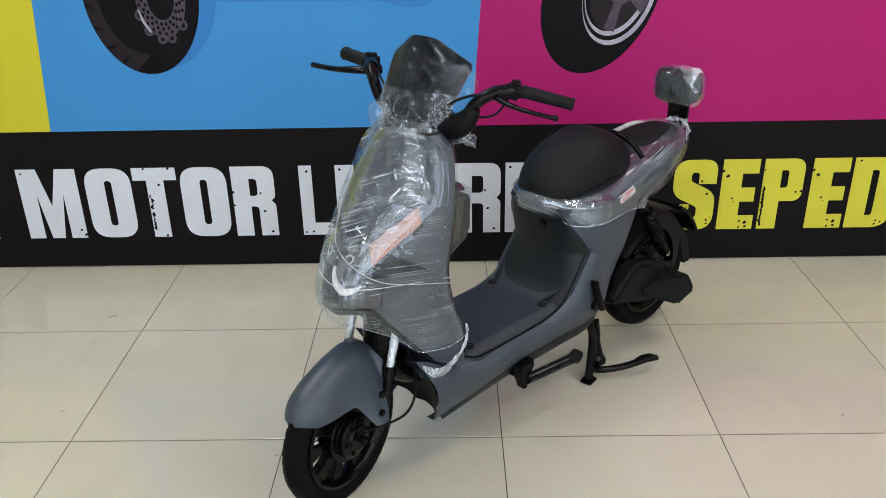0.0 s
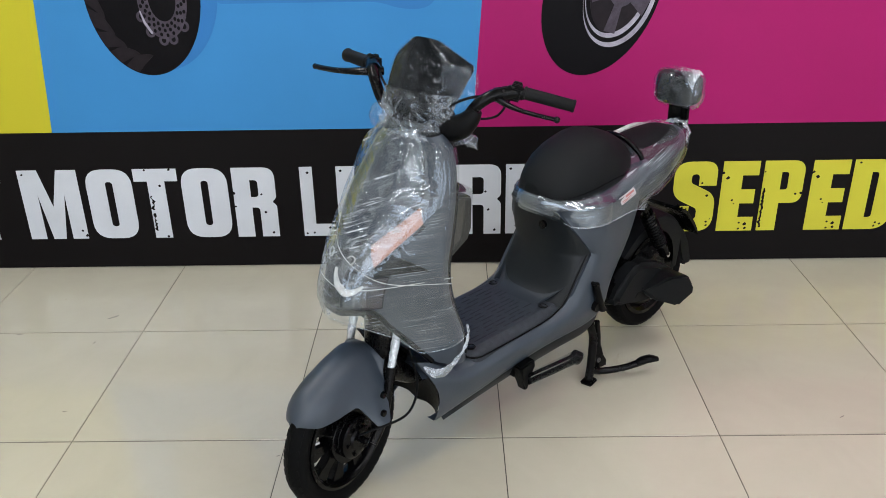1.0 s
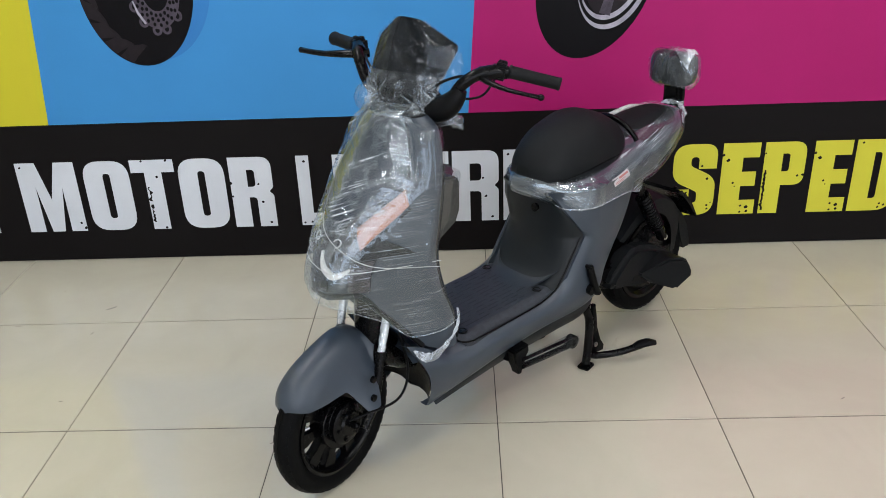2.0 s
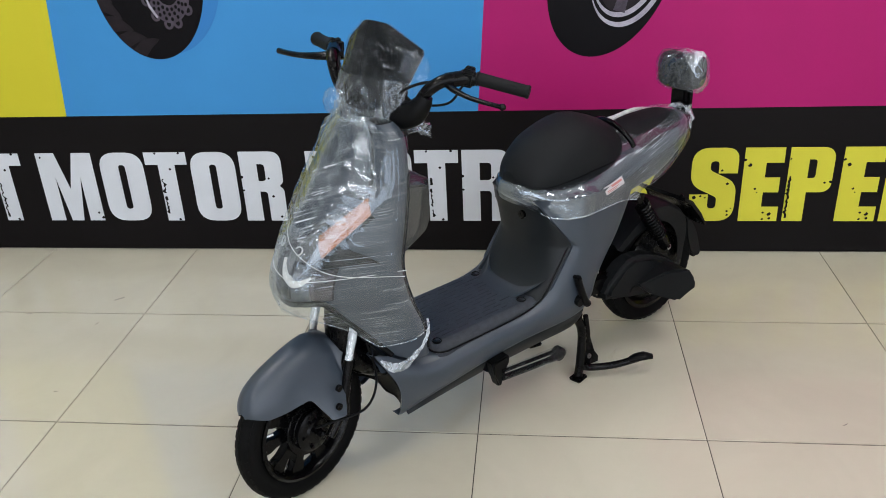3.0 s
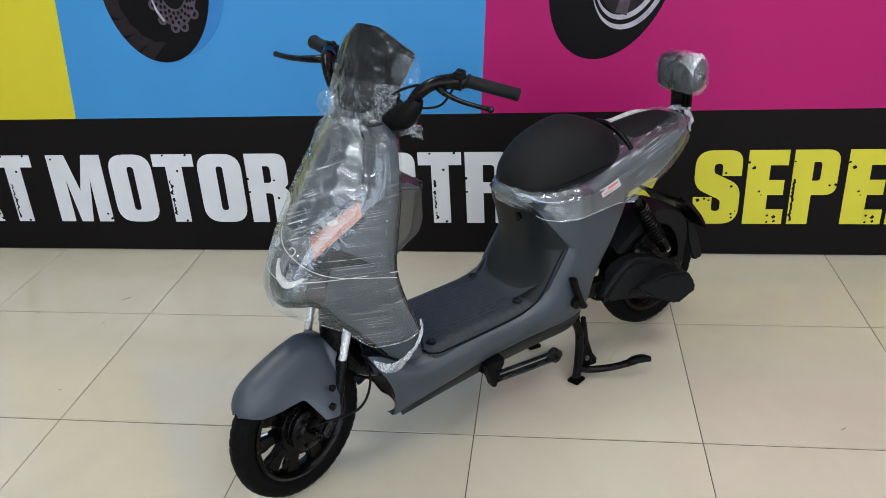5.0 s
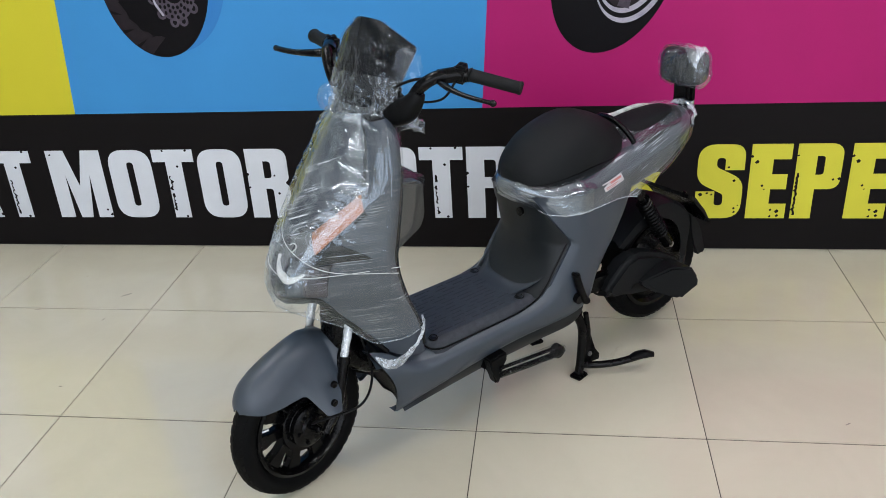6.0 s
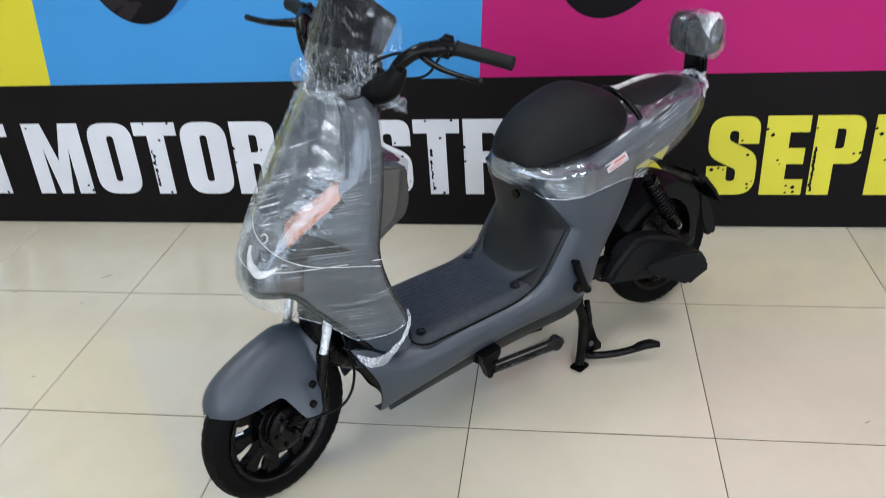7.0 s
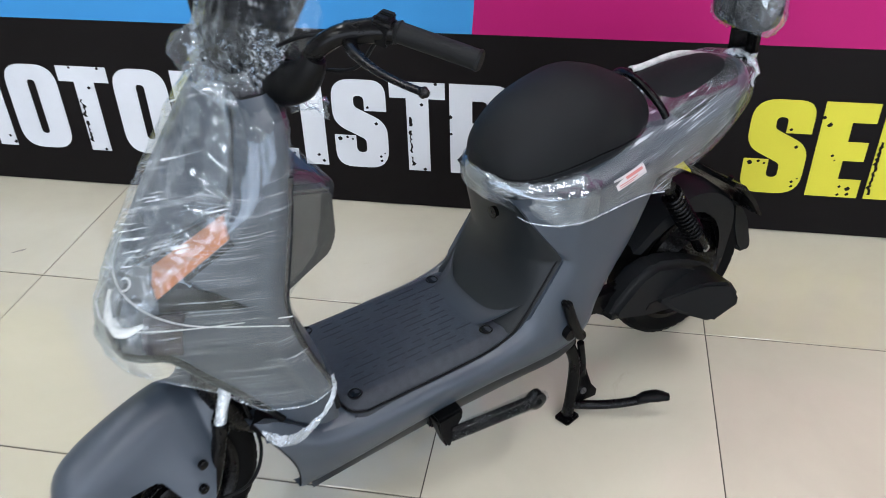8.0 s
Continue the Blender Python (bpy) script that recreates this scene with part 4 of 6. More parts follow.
def slanted(corners, side, d0, d1, nu=18, nv=6):
    """A raised piece between four (z, y) corners on one side of the shield."""
    a, b, c, e = corners
    rows, low = [], []
    for j in range(nv + 1):
        v = j / nv
        row, row0 = [], []
        for i in range(nu + 1):
            u = i / nu
            z = (a[0] * (1 - u) + b[0] * u) * (1 - v) + (e[0] * (1 - u) + c[0] * u) * v
            y = (a[1] * (1 - u) + b[1] * u) * (1 - v) + (e[1] * (1 - u) + c[1] * u) * v
            s = s_at(z, y) * side
            row.append(shield_out(z, s, d1))
            row0.append(shield_out(z, s, d0))
        rows.append(row)
        low.append(row0)
    rim = [[low[0][0]] + low[0] + [low[0][-1]]] + [[low[j][0]] + rows[j] + [low[j][-1]] for j in range(nv + 1)] + [[low[-1][0]] + low[-1] + [low[-1][-1]]]
    return from_grid(rim)


def thick_patch(corners, d0, d1, nu=12, nv=4):
    bm = patch(corners, d1, nu, nv)
    bmesh.ops.recalc_face_normals(bm, faces=bm.faces)
    res = bmesh.ops.extrude_face_region(bm, geom=bm.faces[:])
    back = [g for g in res["geom"] if isinstance(g, bmesh.types.BMVert)]
    cen = Vector((0.30, 0, 0))
    for v in back:
        away = Vector((v.co.x - cen.x, v.co.y, 0)).normalized()
        v.co -= away * (d1 - d0)
    return bm


# half-width of the upper panel by height
PANEL_EDGE = [(0.668, 0.03), (0.672, 0.11), (0.690, 0.205), (0.715, 0.265), (0.740, 0.33), (0.775, 0.40), (0.82, 0.415), (0.896, 0.40)]


def raised(z1, z0, edge, more, d):
    """A pad on the shield between two heights, as wide as the edge table says, its rim rounded down to the face."""
    rows = []
    n, m = 40, 36
    for j in range(n + 1):
        v = j / n
        z = z1 + (z0 - z1) * (0.5 - 0.5 * math.cos(math.pi * v))
        half = table(edge, z)[0] + more
        row = []
        for i in range(m + 1):
            u = math.sin(0.5 * math.pi * (-1 + 2 * i / m))
            rim = min(1.0, (1 - abs(u)) * half / 0.030, v * (z1 - z0) / 0.006, (1 - v) * (z1 - z0) / 0.006)
            row.append(shield_out(z, u * half, d * (1 - (1 - max(0.0, rim)) ** 2)))
        rows.append(row)
    return from_grid(rows)


def shield():
    top = 0.905
    rows = []
    nz, ns = 48, 80
    for j in range(nz + 1):
        row = []
        for i in range(ns + 1):
            s = -1 + 2 * i / ns
            zb = shield_bottom(s)
            row.append(shield_at(top + (zb - top) * j / nz, s))
        rows.append(row)
    bm = from_grid(rows)
    ob = part("front_shield", bm, M_GREY, scooter, "slate grey front shield under clear film", 45)
    # closing top and the face towards the rider
    part("shield_top", from_grid([[shield_at(top, -1 + 2 * i / 24) * (1 - t) + Vector((0.355, 0, 0.915)) * t for i in range(25)] for t in (0, 0.4, 0.8)]), M_DARK, ob)
    back = []
    for j in range(25):
        z = 0.90 - j / 24 * 0.53
        l, r = shield_at(z, 1), shield_at(z, -1)
        back.append([Vector((l.x - 0.020 * math.sin(math.pi * t), r.y + (l.y - r.y) * t, z)) for t in [q / 12 for q in range(13)]])
    part("inner_shield", from_grid(back), M_GREY, ob, "slate grey inner shield panel")
    # chin under the nose, dark
    chin = []
    for j in range(7):
        t = j / 6
        row = []
        for q in range(29):
            s = -0.80 + 1.60 * q / 28
            p = shield_at(shield_bottom(s), s)
            inner = Vector((p.x - 0.030, p.y * 0.80, p.z - 0.012)).lerp(Vector((0.47, p.y * 0.5, 0.515)), max(0, t - 0.5) * 1.6)
            row.append(p.lerp(inner, min(1, t * 2)))
        chin.append(row)
    part("chin", from_grid(chin), M_DARK, ob, "black chin below the nose", 60)
    lip = [shield_out(shield_bottom(u) - 0.005, u, 0.0015) for u in [-0.74 + 1.48 * k / 60 for k in range(61)]]
    part("chin_lip", tube(lip, 0.0068, 8, 0), M_DARK, ob, "black lip along the nose's lower edge")
    # raised upper panel in a darker slate, framed by seams
    gap = raised(0.900, 0.660, PANEL_EDGE, 0.022, 0.0030)
    part("panel_gap", gap, M_DARK, ob, "black gap round the upper panel", 30)
    part("upper_panel", raised(0.896, 0.668, PANEL_EDGE, 0.0, 0.0095), M_GREY, ob, "slate upper shield panel", 30)
    part("head_recess", thick_patch([(0.664, -0.42), (0.626, -0.44), (0.626, 0.44), (0.664, 0.42)], 0.0, 0.002, 6, 20), M_COVER, ob, "charcoal recess round the headlight")
    for side in (-1, 1):
        lens = part("indicator", slanted([(0.686, 0.060), (0.766, 0.117), (0.731, 0.128), (0.640, 0.074)], side, 0.0, 0.006), M_AMBER, ob, "amber turn indicator lens")
        part("bezel", joined(slanted([(0.692, 0.057), (0.772, 0.116), (0.766, 0.118), (0.686, 0.061)], side, 0.0, 0.007, 18, 2), slanted([(0.640, 0.074), (0.731, 0.129), (0.723, 0.132), (0.630, 0.075)], side, 0.0, 0.007, 18, 2)), M_DARK, lens, "black rim of the indicator")
        part("inner_lens", slanted([(0.678, 0.022), (0.684, 0.057), (0.640, 0.071), (0.632, 0.022)], side, 0.0, 0.006, 8, 4), M_CLEARLENS, lens, "clear inner end of the indicator")
        part("rim_edge", tube([shield_at(z, side * 1.0) for z in (0.80, 0.72, 0.64, 0.60, 0.55, 0.48, 0.41, 0.35)], 0.0055, 8, 40), M_COVER, ob, "charcoal outer edge of the shield")
        ring = [shield_out(0.650 + 0.0085 * math.sin(q), side * (0.21 + 0.055 * math.cos(q)), 0.008) for q in [2 * math.pi * k / 24 for k in range(25)]]
        part("reflector_ring", tube(ring, 0.0018, 6, 0), M_HOOK, lens, "bright ring in the inner lens")
        part("nose_block", thick_patch([(0.612, side * 0.475), (0.614, side * 0.62), (0.536, side * 0.585), (0.546, side * 0.475)], 0.0, 0.007, 10, 8), M_PLUM, ob, "glossy dark lower nose block")
        part("dark_wedge", slanted([(0.631, 0.074), (0.670, 0.096), (0.617, 0.137), (0.616, 0.074)], side, 0.0, 0.004, 14, 8), M_WEDGE, ob, "dark wedge below the indicator")
    head = part("headlight", thick_patch([(0.660, -0.24), (0.660, 0.24), (0.545, 0.20), (0.545, -0.20)], 0.0, 0.006, 16, 8), M_COVER, ob, "charcoal headlight unit")
    hook = [shield_out(z, u, d) for z, u, d in ((0.630, 0.03, 0.009), (0.612, 0.09, 0.010), (0.597, 0.18, 0.011), (0.586, 0.29, 0.011), (0.588, 0.41, 0.010), (0.600, 0.48, 0.009))]
    part("light_guide", tube(hook, [0.0035, 0.0065, 0.0088, 0.0090, 0.0075, 0.0030], 12, 40, flat=0.6), M_HOOK, head, "white hooked daytime light")
    part("lens", thick_patch([(0.652, 0.08), (0.652, 0.22), (0.600, 0.22), (0.600, 0.08)], 0.006, 0.010, 8, 6), M_CLEARLENS, head, "clear headlight lens")
    box = slab([(0.372, 0.768), (0.292, 0.750), (0.286, 0.742), (0.287, 0.668), (0.300, 0.640), (0.385, 0.592)], -0.114, 0.114, 0.006, 3)
    box = part("glove_box", box, M_BOX, scooter, "charcoal storage box behind the shield")
    part("lid", slab([(0.372, 0.806), (0.312, 0.782), (0.290, 0.756), (0.372, 0.7735)], -0.108, 0.108, 0.006, 3), M_LID, box, "black lid of the storage box, magenta sheen in its colour")
    return ob


shield()


def shield_film():
    """Stretch film wound round the shield, hanging free of it under the nose and behind the rim."""
    rows = []
    nz, ns = 90, 84
    for j in range(nz + 1):
        row = []
        t = j / nz
        for i in range(ns + 1):
            s = -1 + 2 * i / ns
            zb = table([(0, 0.514), (0.3, 0.508), (0.48, 0.486), (0.60, 0.440), (0.69, 0.390), (0.76, 0.388), (0.86, 0.397), (1.0, 0.406)], abs(s))[0]
            z = 0.925 + (zb - 0.925) * t
            d = (0.0135 if abs(s) < 0.6 else 0.0135 - 0.020 * (abs(s) - 0.6)) + 0.002 * noise.noise(Vector((s * 3, 0, z * 9))) + 0.0007 * noise.noise(Vector((s * 5, 3, z * 60)))
            d += 0.005 * math.exp(-((z - 0.56) / 0.05) ** 2) * math.exp(-(s / 0.35) ** 2)
            p = sum((shield_out(min(z, 0.905), max(-1, min(1, s + q * 0.034)), d) for q in range(-3, 4)), Vector()) / 7 if abs(s) < 0.87 else shield_out(min(z, 0.905), s, d)
            p.z = z
            if z > 0.88:
                g = (z - 0.88) / 0.045
                p = p.lerp(Vector((0.372, 0, z + 0.01)), 0.38 * g)
            row.append(p)
        rows.append(row)
    def drape(p, u, v):
        s = 2 * u - 1
        taut = max(0.0, noise.noise(Vector((s * 2.2, p.z * 9, 2))) + 0.35)
        h = 0.0009 * taut * crest(Vector((s * 3.0, p.z * 95 + s * 4, 0)))
        # slack drawn slantwise over the upper panel
        slack = max(0.0, min(1.0, (p.z - 0.68) / 0.06)) * max(0.0, 1 - abs(s) / 0.75)
        h += 0.0022 * slack * crest(Vector((p.z * 24 + s * 7, s * 2.5 - p.z * 4, 5))) ** 2
        # crumples round the indicator and the nose
        k = math.exp(-((p.z - 0.64) / 0.07) ** 2) * max(0.0, 1 - abs(abs(s) - 0.35) / 0.45)
        h += k * (0.0030 * crest(p * 34) ** 2 + 0.0012 * crest(p * 80))
        # gathers under the neck
        h += 0.0035 * max(0.0, min(1.0, (p.z - 0.86) / 0.04)) * crest(Vector((s * 16, p.z * 9, 8)))
        return h

    rows = wrinkled(refined(rows, 3, 3), lambda p: Vector((0.35, 0, p.z)), drape)
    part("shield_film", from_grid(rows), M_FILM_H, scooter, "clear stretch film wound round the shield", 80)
    # a slack second layer drawn slantwise over the upper panel
    rows = []
    for j in range(31):
        v = j / 30
        row = []
        for i in range(41):
            u = i / 40
            s = -0.62 + 1.22 * u - 0.10 * v
            z = 0.902 - (0.215 + 0.085 * (1 - u)) * v
            row.append(shield_out(z, s, 0.0185 + 0.002 * noise.noise(Vector((u * 5, v * 4, 3)))))
        rows.append(row)

    def slant(p, u, v):
        edge = min(1.0, 8 * min(u, 1 - u, v, 1 - v))
        return edge * (0.0026 * crest(Vector((p.z * 38 + p.y * 16, p.y * 7, 2))) ** 2 + 0.0012 * crest(Vector((p.z * 90 + p.y * 40, p.y * 14, 7))))

    rows = wrinkled(refined(rows, 4, 6), lambda p: Vector((0.35, 0, p.z)), slant)
    part("slack_film", from_grid(rows), M_FILM_U, scooter, "slack wrinkled film over the upper shield", 80)
    # film drawn across the rider's side
    rows = []
    for j in range(61):
        z = 0.90 - j / 60 * 0.515
        l, r = shield_at(z, 1), shield_at(z, -1)
        deep = 0.016 + 0.064 * max(0.0, min(1.0, (0.80 - z) / 0.04)) * max(0.0, min(1.0, (z - 0.595) / 0.06))
        rows.append([Vector((l.x - deep * min(1, math.sin(math.pi * q) * 4.0) - 0.003 * noise.noise(Vector((q * 6, 1, z * 40))), (r.y + (l.y - r.y) * q) * 0.97, z)) for q in [k / 24 for k in range(25)]])
    part("rear_film", from_grid(rows), M_FILM_R, scooter, "clear stretch film over the storage box", 80)
    # rolled lower hem, white where the film is bunched
    hem = [(0.336, 0.146, 0.440), (0.338, 0.151, 0.408), (0.358, 0.154, 0.378), (0.392, 0.152, 0.350), (0.420, 0.146, 0.337), (0.442, 0.138, 0.344), (0.460, 0.126, 0.364)]
    line = spline(hem, 60)
    rows = []
    for k, p in enumerate(line):
        d = (line[min(k + 1, 59)] - line[max(k - 1, 0)]).normalized()
        across = Vector((-d.z, 0.15, d.x)).normalized()
        wd = table([(0.0, 0.003), (0.2, 0.005), (0.4, 0.007), (0.55, 0.015), (0.75, 0.013), (0.9, 0.008), (1.0, 0.002)], k / 59)[0]
        row = []
        for q in range(9):
            u = -1 + q / 4
            row.append(p + across * (wd * u) + Vector((0, 0.004 * noise.noise(Vector((k * 0.22, u * 2, 0))) + 0.003 * (1 - u * u), 0.003 * noise.noise(Vector((k * 0.3, u * 3, 5))))))
        rows.append(row)
    part("film_hem", from_grid(rows), M_FILM_D, scooter, "bunched white hem of the film", 80)
    part("film_hem", tube([shield_out(0.405, 0.99, 0.010), shield_out(0.397, 0.86, 0.011), shield_out(0.387, 0.75, 0.012), shield_out(0.390, 0.69, 0.012), shield_out(0.440, 0.60, 0.012), shield_out(0.486, 0.48, 0.013), shield_out(0.508, 0.3, 0.014), shield_out(0.514, 0, 0.015)], 0.0016, 6, 40), M_FILM_C, scooter, "rolled lower edge of the film", 80)
    # strands where the film doubles over the nose
    part("film_strand", tube([shield_out(0.70, -0.55, 0.014), shield_out(0.672, -0.1, 0.014), shield_out(0.64, 0.30, 0.016), shield_out(0.60, 0.62, 0.016), shield_out(0.575, 0.95, 0.014)], 0.0009, 6, 40), M_WHITEFILM, scooter, "pulled strand of film")
    part("film_strand", tube([shield_out(0.585, 0.98, 0.012), shield_out(0.59, 0.6, 0.014), shield_out(0.592, 0.3, 0.018), shield_out(0.60, 0, 0.02), shield_out(0.60, -0.4, 0.016)], 0.0009, 6, 40), M_WHITEFILM, scooter, "pulled strand of film")
    # loose crumpled film gathered at the nose
    rows = []
    for j in range(41):
        z = 0.690 - 0.185 * j / 40
        row = []
        for i in range(49):
            s = -0.50 + 1.0 * i / 48
            k = math.exp(-(s / 0.36) ** 2) * math.sin(math.pi * j / 40) ** 0.5
            d = 0.0155 + k * (0.003 + 0.006 * noise.noise(Vector((s * 7, z * 22, 4))) + 0.008 * abs(noise.noise(Vector((s * 18, z * 50, 9)))))
            row.append(shield_out(z, s, d))
        rows.append(row)
    part("nose_film", from_grid(rows), M_FILM_N, scooter, "crumpled film gathered round the nose", 80)
    # torn tuft at the neck
    rows = []
    for j in range(15):
        v = j / 14
        rows.append([Vector((0.335 - 0.05 * v + 0.012 * noise.noise(Vector((q * 4, v * 5, 2))), 0.082 + 0.046 * v + 0.010 * noise.noise(Vector((q * 4, v * 5, 9))), 0.880 + 0.030 * q - 0.016 * v + 0.018 * noise.noise(Vector((q * 5, v * 6, 4))))) for q in [k / 10 for k in range(11)]])
    part("film_tuft", from_grid(rows), M_FILM_B, scooter, "loose tuft of clear film", 80)


shield_film()

# ---- handlebar, visor ----


def visor_at(u, v):
    """v 0 at the foot, 1 at the top; u from -1 to 1 across."""
    half = 0.056 + 0.062 * v / 0.79 if v < 0.79 else 0.118 - 0.080 * (v - 0.79) / 0.21
    z = 0.885 + 0.222 * v - 0.006 * u * u
    x = 0.072 - 0.052 * v - (0.030 * u * u + 0.016 * u) * (half / 0.116)
    if u < 0:
        half = table([(-0.1, 0.058), (0.0, 0.060), (0.1, 0.066), (0.33, 0.083), (0.5, 0.081), (0.72, 0.074), (0.82, 0.066), (0.94, 0.038), (1.0, 0.024)], v)[0]
    elif v < 0.79:
        half += 0.006
    return Vector((x, u * half, z))


def bars():
    rows = [[visor_at(-1 + 2 * i / 20, j / 24) for i in range(21)] for j in range(25)]
    bm = from_grid(rows)
    bmesh.ops.recalc_face_normals(bm, faces=bm.faces)
    bmesh.ops.solidify(bm, geom=bm.faces[:], thickness=0.003)
    visor = part("visor", moved(bm, BARS), M_VISOR, scooter, "dark smoked visor under crumpled clear film", 50)
    cowl = joined(slab([(0.055, 0.885), (0.02, 0.875), (-0.045, 0.905), (-0.055, 0.935), (0.0, 0.985), (0.03, 0.985)], -0.058, 0.058, 0.014, 3),
                  slab([(0.028, 0.98), (-0.02, 1.02), (-0.014, 1.055), (0.010, 1.06)], -0.075, 0.075, 0.01, 2))
    part("dash_cowl", moved(cowl, BARS), M_DARK, visor, "black dashboard cowl")
    rows = []
    for j in range(41):
        v = -0.12 + 1.115 * j / 40
        row = []
        for i in range(57):
            a = -math.pi + 2 * math.pi * i / 56
            u = math.sin(a)
            base = visor_at(max(-1, min(1, u)), min(1, max(0, v)))
            loose = max(0.0, min(1.0, (0.62 - v) / 0.12))
            off = 0.0028 + loose * (0.0015 + 0.004 * noise.noise(Vector((u * 4, math.cos(a), v * 7))) + 0.002 * noise.noise(Vector((u * 14, math.cos(a) * 3, v * 22))))
            if math.cos(a) < 0:
                base = base + Vector((-0.030 * (1 - v * 0.6) * -math.cos(a), 0, 0))
            d = Vector((math.cos(a), u * 0.8, 0.1)).normalized()
            p = base + d * off
            if v < 0.02:
                p += Vector((0, 0, (v - 0.02) * 0.22))
                k = 1 + 0.16 * noise.noise(Vector((math.sin(a) * 6, math.cos(a) * 6, 3))) - 1.0 * (0.02 - v)
                p = Vector((0.045 + (p.x - 0.045) * k, p.y * k, p.z))
            row.append(p)
        rows.append(row)
    def crumple(p, u, v):
        low = max(0.0, min(1.0, (1.005 - 0.35 * p.y - p.z) / 0.03))
        # long pulls down the narrow side of the taut upper part
        pull = max(0.0, min(1.0, (0.02 - p.y) / 0.04))
        h = (1 - low) * (0.0003 + 0.0020 * pull) * crest(Vector((p.y * 62 - p.z * 16, p.z * 4, 1))) ** 2
        h += low * (0.0022 * crest(Vector((p.y * 30 + p.z * 22, p.z * 15, p.x * 22))) ** 3 + 0.0022 * crest(Vector((p.y * 75 + p.z * 30, p.z * 52, p.x * 60))) ** 4 + 0.0013 * crest(p * 140) ** 3)
        return h

    rows = wrinkled(refined(rows, 4, 4), lambda p: Vector((0.03, 0, p.z)), crumple)
    part("visor_film", moved(from_grid(rows[:88]), BARS), M_FILM_V, visor, "crumpled clear film round the visor's foot", 80)
    part("visor_film", moved(from_grid(rows[87:]), BARS), M_FILM_T, visor, "taut clear film over the visor's top", 80)
    # collar of gathered film at the visor's foot
    ring = []
    for k in range(40):
        a = 2 * math.pi * k / 39
        ring.append((0.042 + 0.050 * math.cos(a) + 0.006 * math.sin(5 * a), 0.070 * math.sin(a), 0.908 + 0.014 * math.sin(3 * a + 1) - 0.012 * math.cos(a)))
    part("film_collar", moved(crumpled(tube(ring, [0.010, 0.015, 0.011, 0.014, 0.022, 0.026, 0.020, 0.010], 18, 130, flat=0.8), 0.012, 55), BARS), M_FILM_B, visor, "gathered collar of film", 80)
    bag = []
    for j in range(25):
        t = math.pi * j / 24
        ring = []
        for k in range(36):
            a = 2 * math.pi * k / 35
            p = Vector((0.052 + 0.036 * math.sin(t) * math.cos(a), -0.074 + 0.033 * math.sin(t) * math.sin(a), 0.925 + 0.036 * math.cos(t)))
            ring.append(p)
        bag.append(ring)
    bag = wrinkled(bag, lambda p: Vector((0.052, -0.074, 0.925)), lambda p, u, v: 0.006 * crest(p * 40) ** 2 + 0.004 * noise.noise(p * 22))
    part("film_bag", moved(from_grid(bag), BARS), M_FILM_R, visor, "loose bag of clear film at the visor's foot", 80)
    lobe = []
    for j in range(17):
        v = j / 16
        lobe.append([Vector((0.015 - 0.035 * q * (1 - 0.4 * v) + 0.008 * noise.noise(Vector((q * 5, v * 6, 0))), 0.116 - 0.030 * v + 0.028 * q * math.sin(0.5 + 2.2 * v), 1.040 - 0.12 * v + 0.012 * noise.noise(Vector((q * 4, v * 5, 7))))) for q in [k / 8 for k in range(9)]])
    part("film_flap", moved(from_grid(lobe), BARS), M_FILM_R, visor, "loose flap of film beside the visor", 80)

    half = [(0.008, 0.060, 0.908), (0.009, 0.112, 0.936), (0.002, 0.142, 0.976), (-0.018, 0.168, 0.998), (-0.045, 0.192, 1.002), (-0.068, 0.214, 1.000)]
    bend = [(x, -w, z) for x, w, z in half[::-1]] + [(0.006, 0, 0.898)] + half
    bar = part("handlebar", moved(tube(bend, 0.0135, 14, 80), BARS), M_METAL, scooter, "black steel handlebar")
    part("stem_clamp", moved(block((-0.035, -0.045, 0.885), (0.035, 0.045, 0.945), 0.012), BARS), M_DARK, bar)
    for side in (-1, 1):
        y = lambda v: side * v
        g0, g1 = Vector((-0.0690, y(0.2150), 1.0015)), Vector((-0.1155, y(0.319), 0.980))
        thick = 1.0
        if side < 0:
            # throttle side: a thicker sleeve, tipped up outwards
            thick, g0, g1 = 1.2, g0 - Vector((0, 0, 0.006)), g0.lerp(g1, 1.2) + Vector((0, 0, 0.011))
        grip = part("grip", moved(tube([g0.lerp(g1, t) for t in (0, 0.04, 0.05, 0.94, 0.97, 1.0)], [thick * r for r in (0.0135, 0.0160, 0.0138, 0.0134, 0.0148, 0.0128)], 18, 0), BARS), M_RUBBER, bar, "black rubber grip")
        d = (g1 - g0).normalized()
        m = Matrix.Translation(Vector((-0.0610, y(0.200), 1.0005))) @ d.to_track_quat("Y", "Z").to_matrix().to_4x4()
        sw = part("switch_housing", moved(block((-0.016, -0.018, -0.017), (0.017, 0.018, 0.019), 0.007, 3), BARS @ m), M_DARK, bar, "black switch housing")
        part("switch_button", moved(block((-0.013, -0.010, 0.017), (-0.002, 0.010, 0.023), 0.002), BARS @ m), M_COVER, sw)
        part("switch_button", moved(block((0.002, -0.011, 0.017), (0.012, 0.008, 0.021), 0.002), BARS @ m), M_COVER, sw)
        lev = part("brake_lever", moved(tube([(-0.046, y(0.158), 0.992), (-0.022, y(0.180), 0.992), (-0.004, y(0.212), 0.990), (0.004, y(0.255), 0.986), (0.005, y(0.300), 0.984), (0.0, y(0.334), 0.982)], [thick ** 2 * r for r in (0.010, 0.0100, 0.0080, 0.0062, 0.0058, 0.0060)], 12, 40, flat=0.75), BARS), M_METAL, bar, "black brake lever")
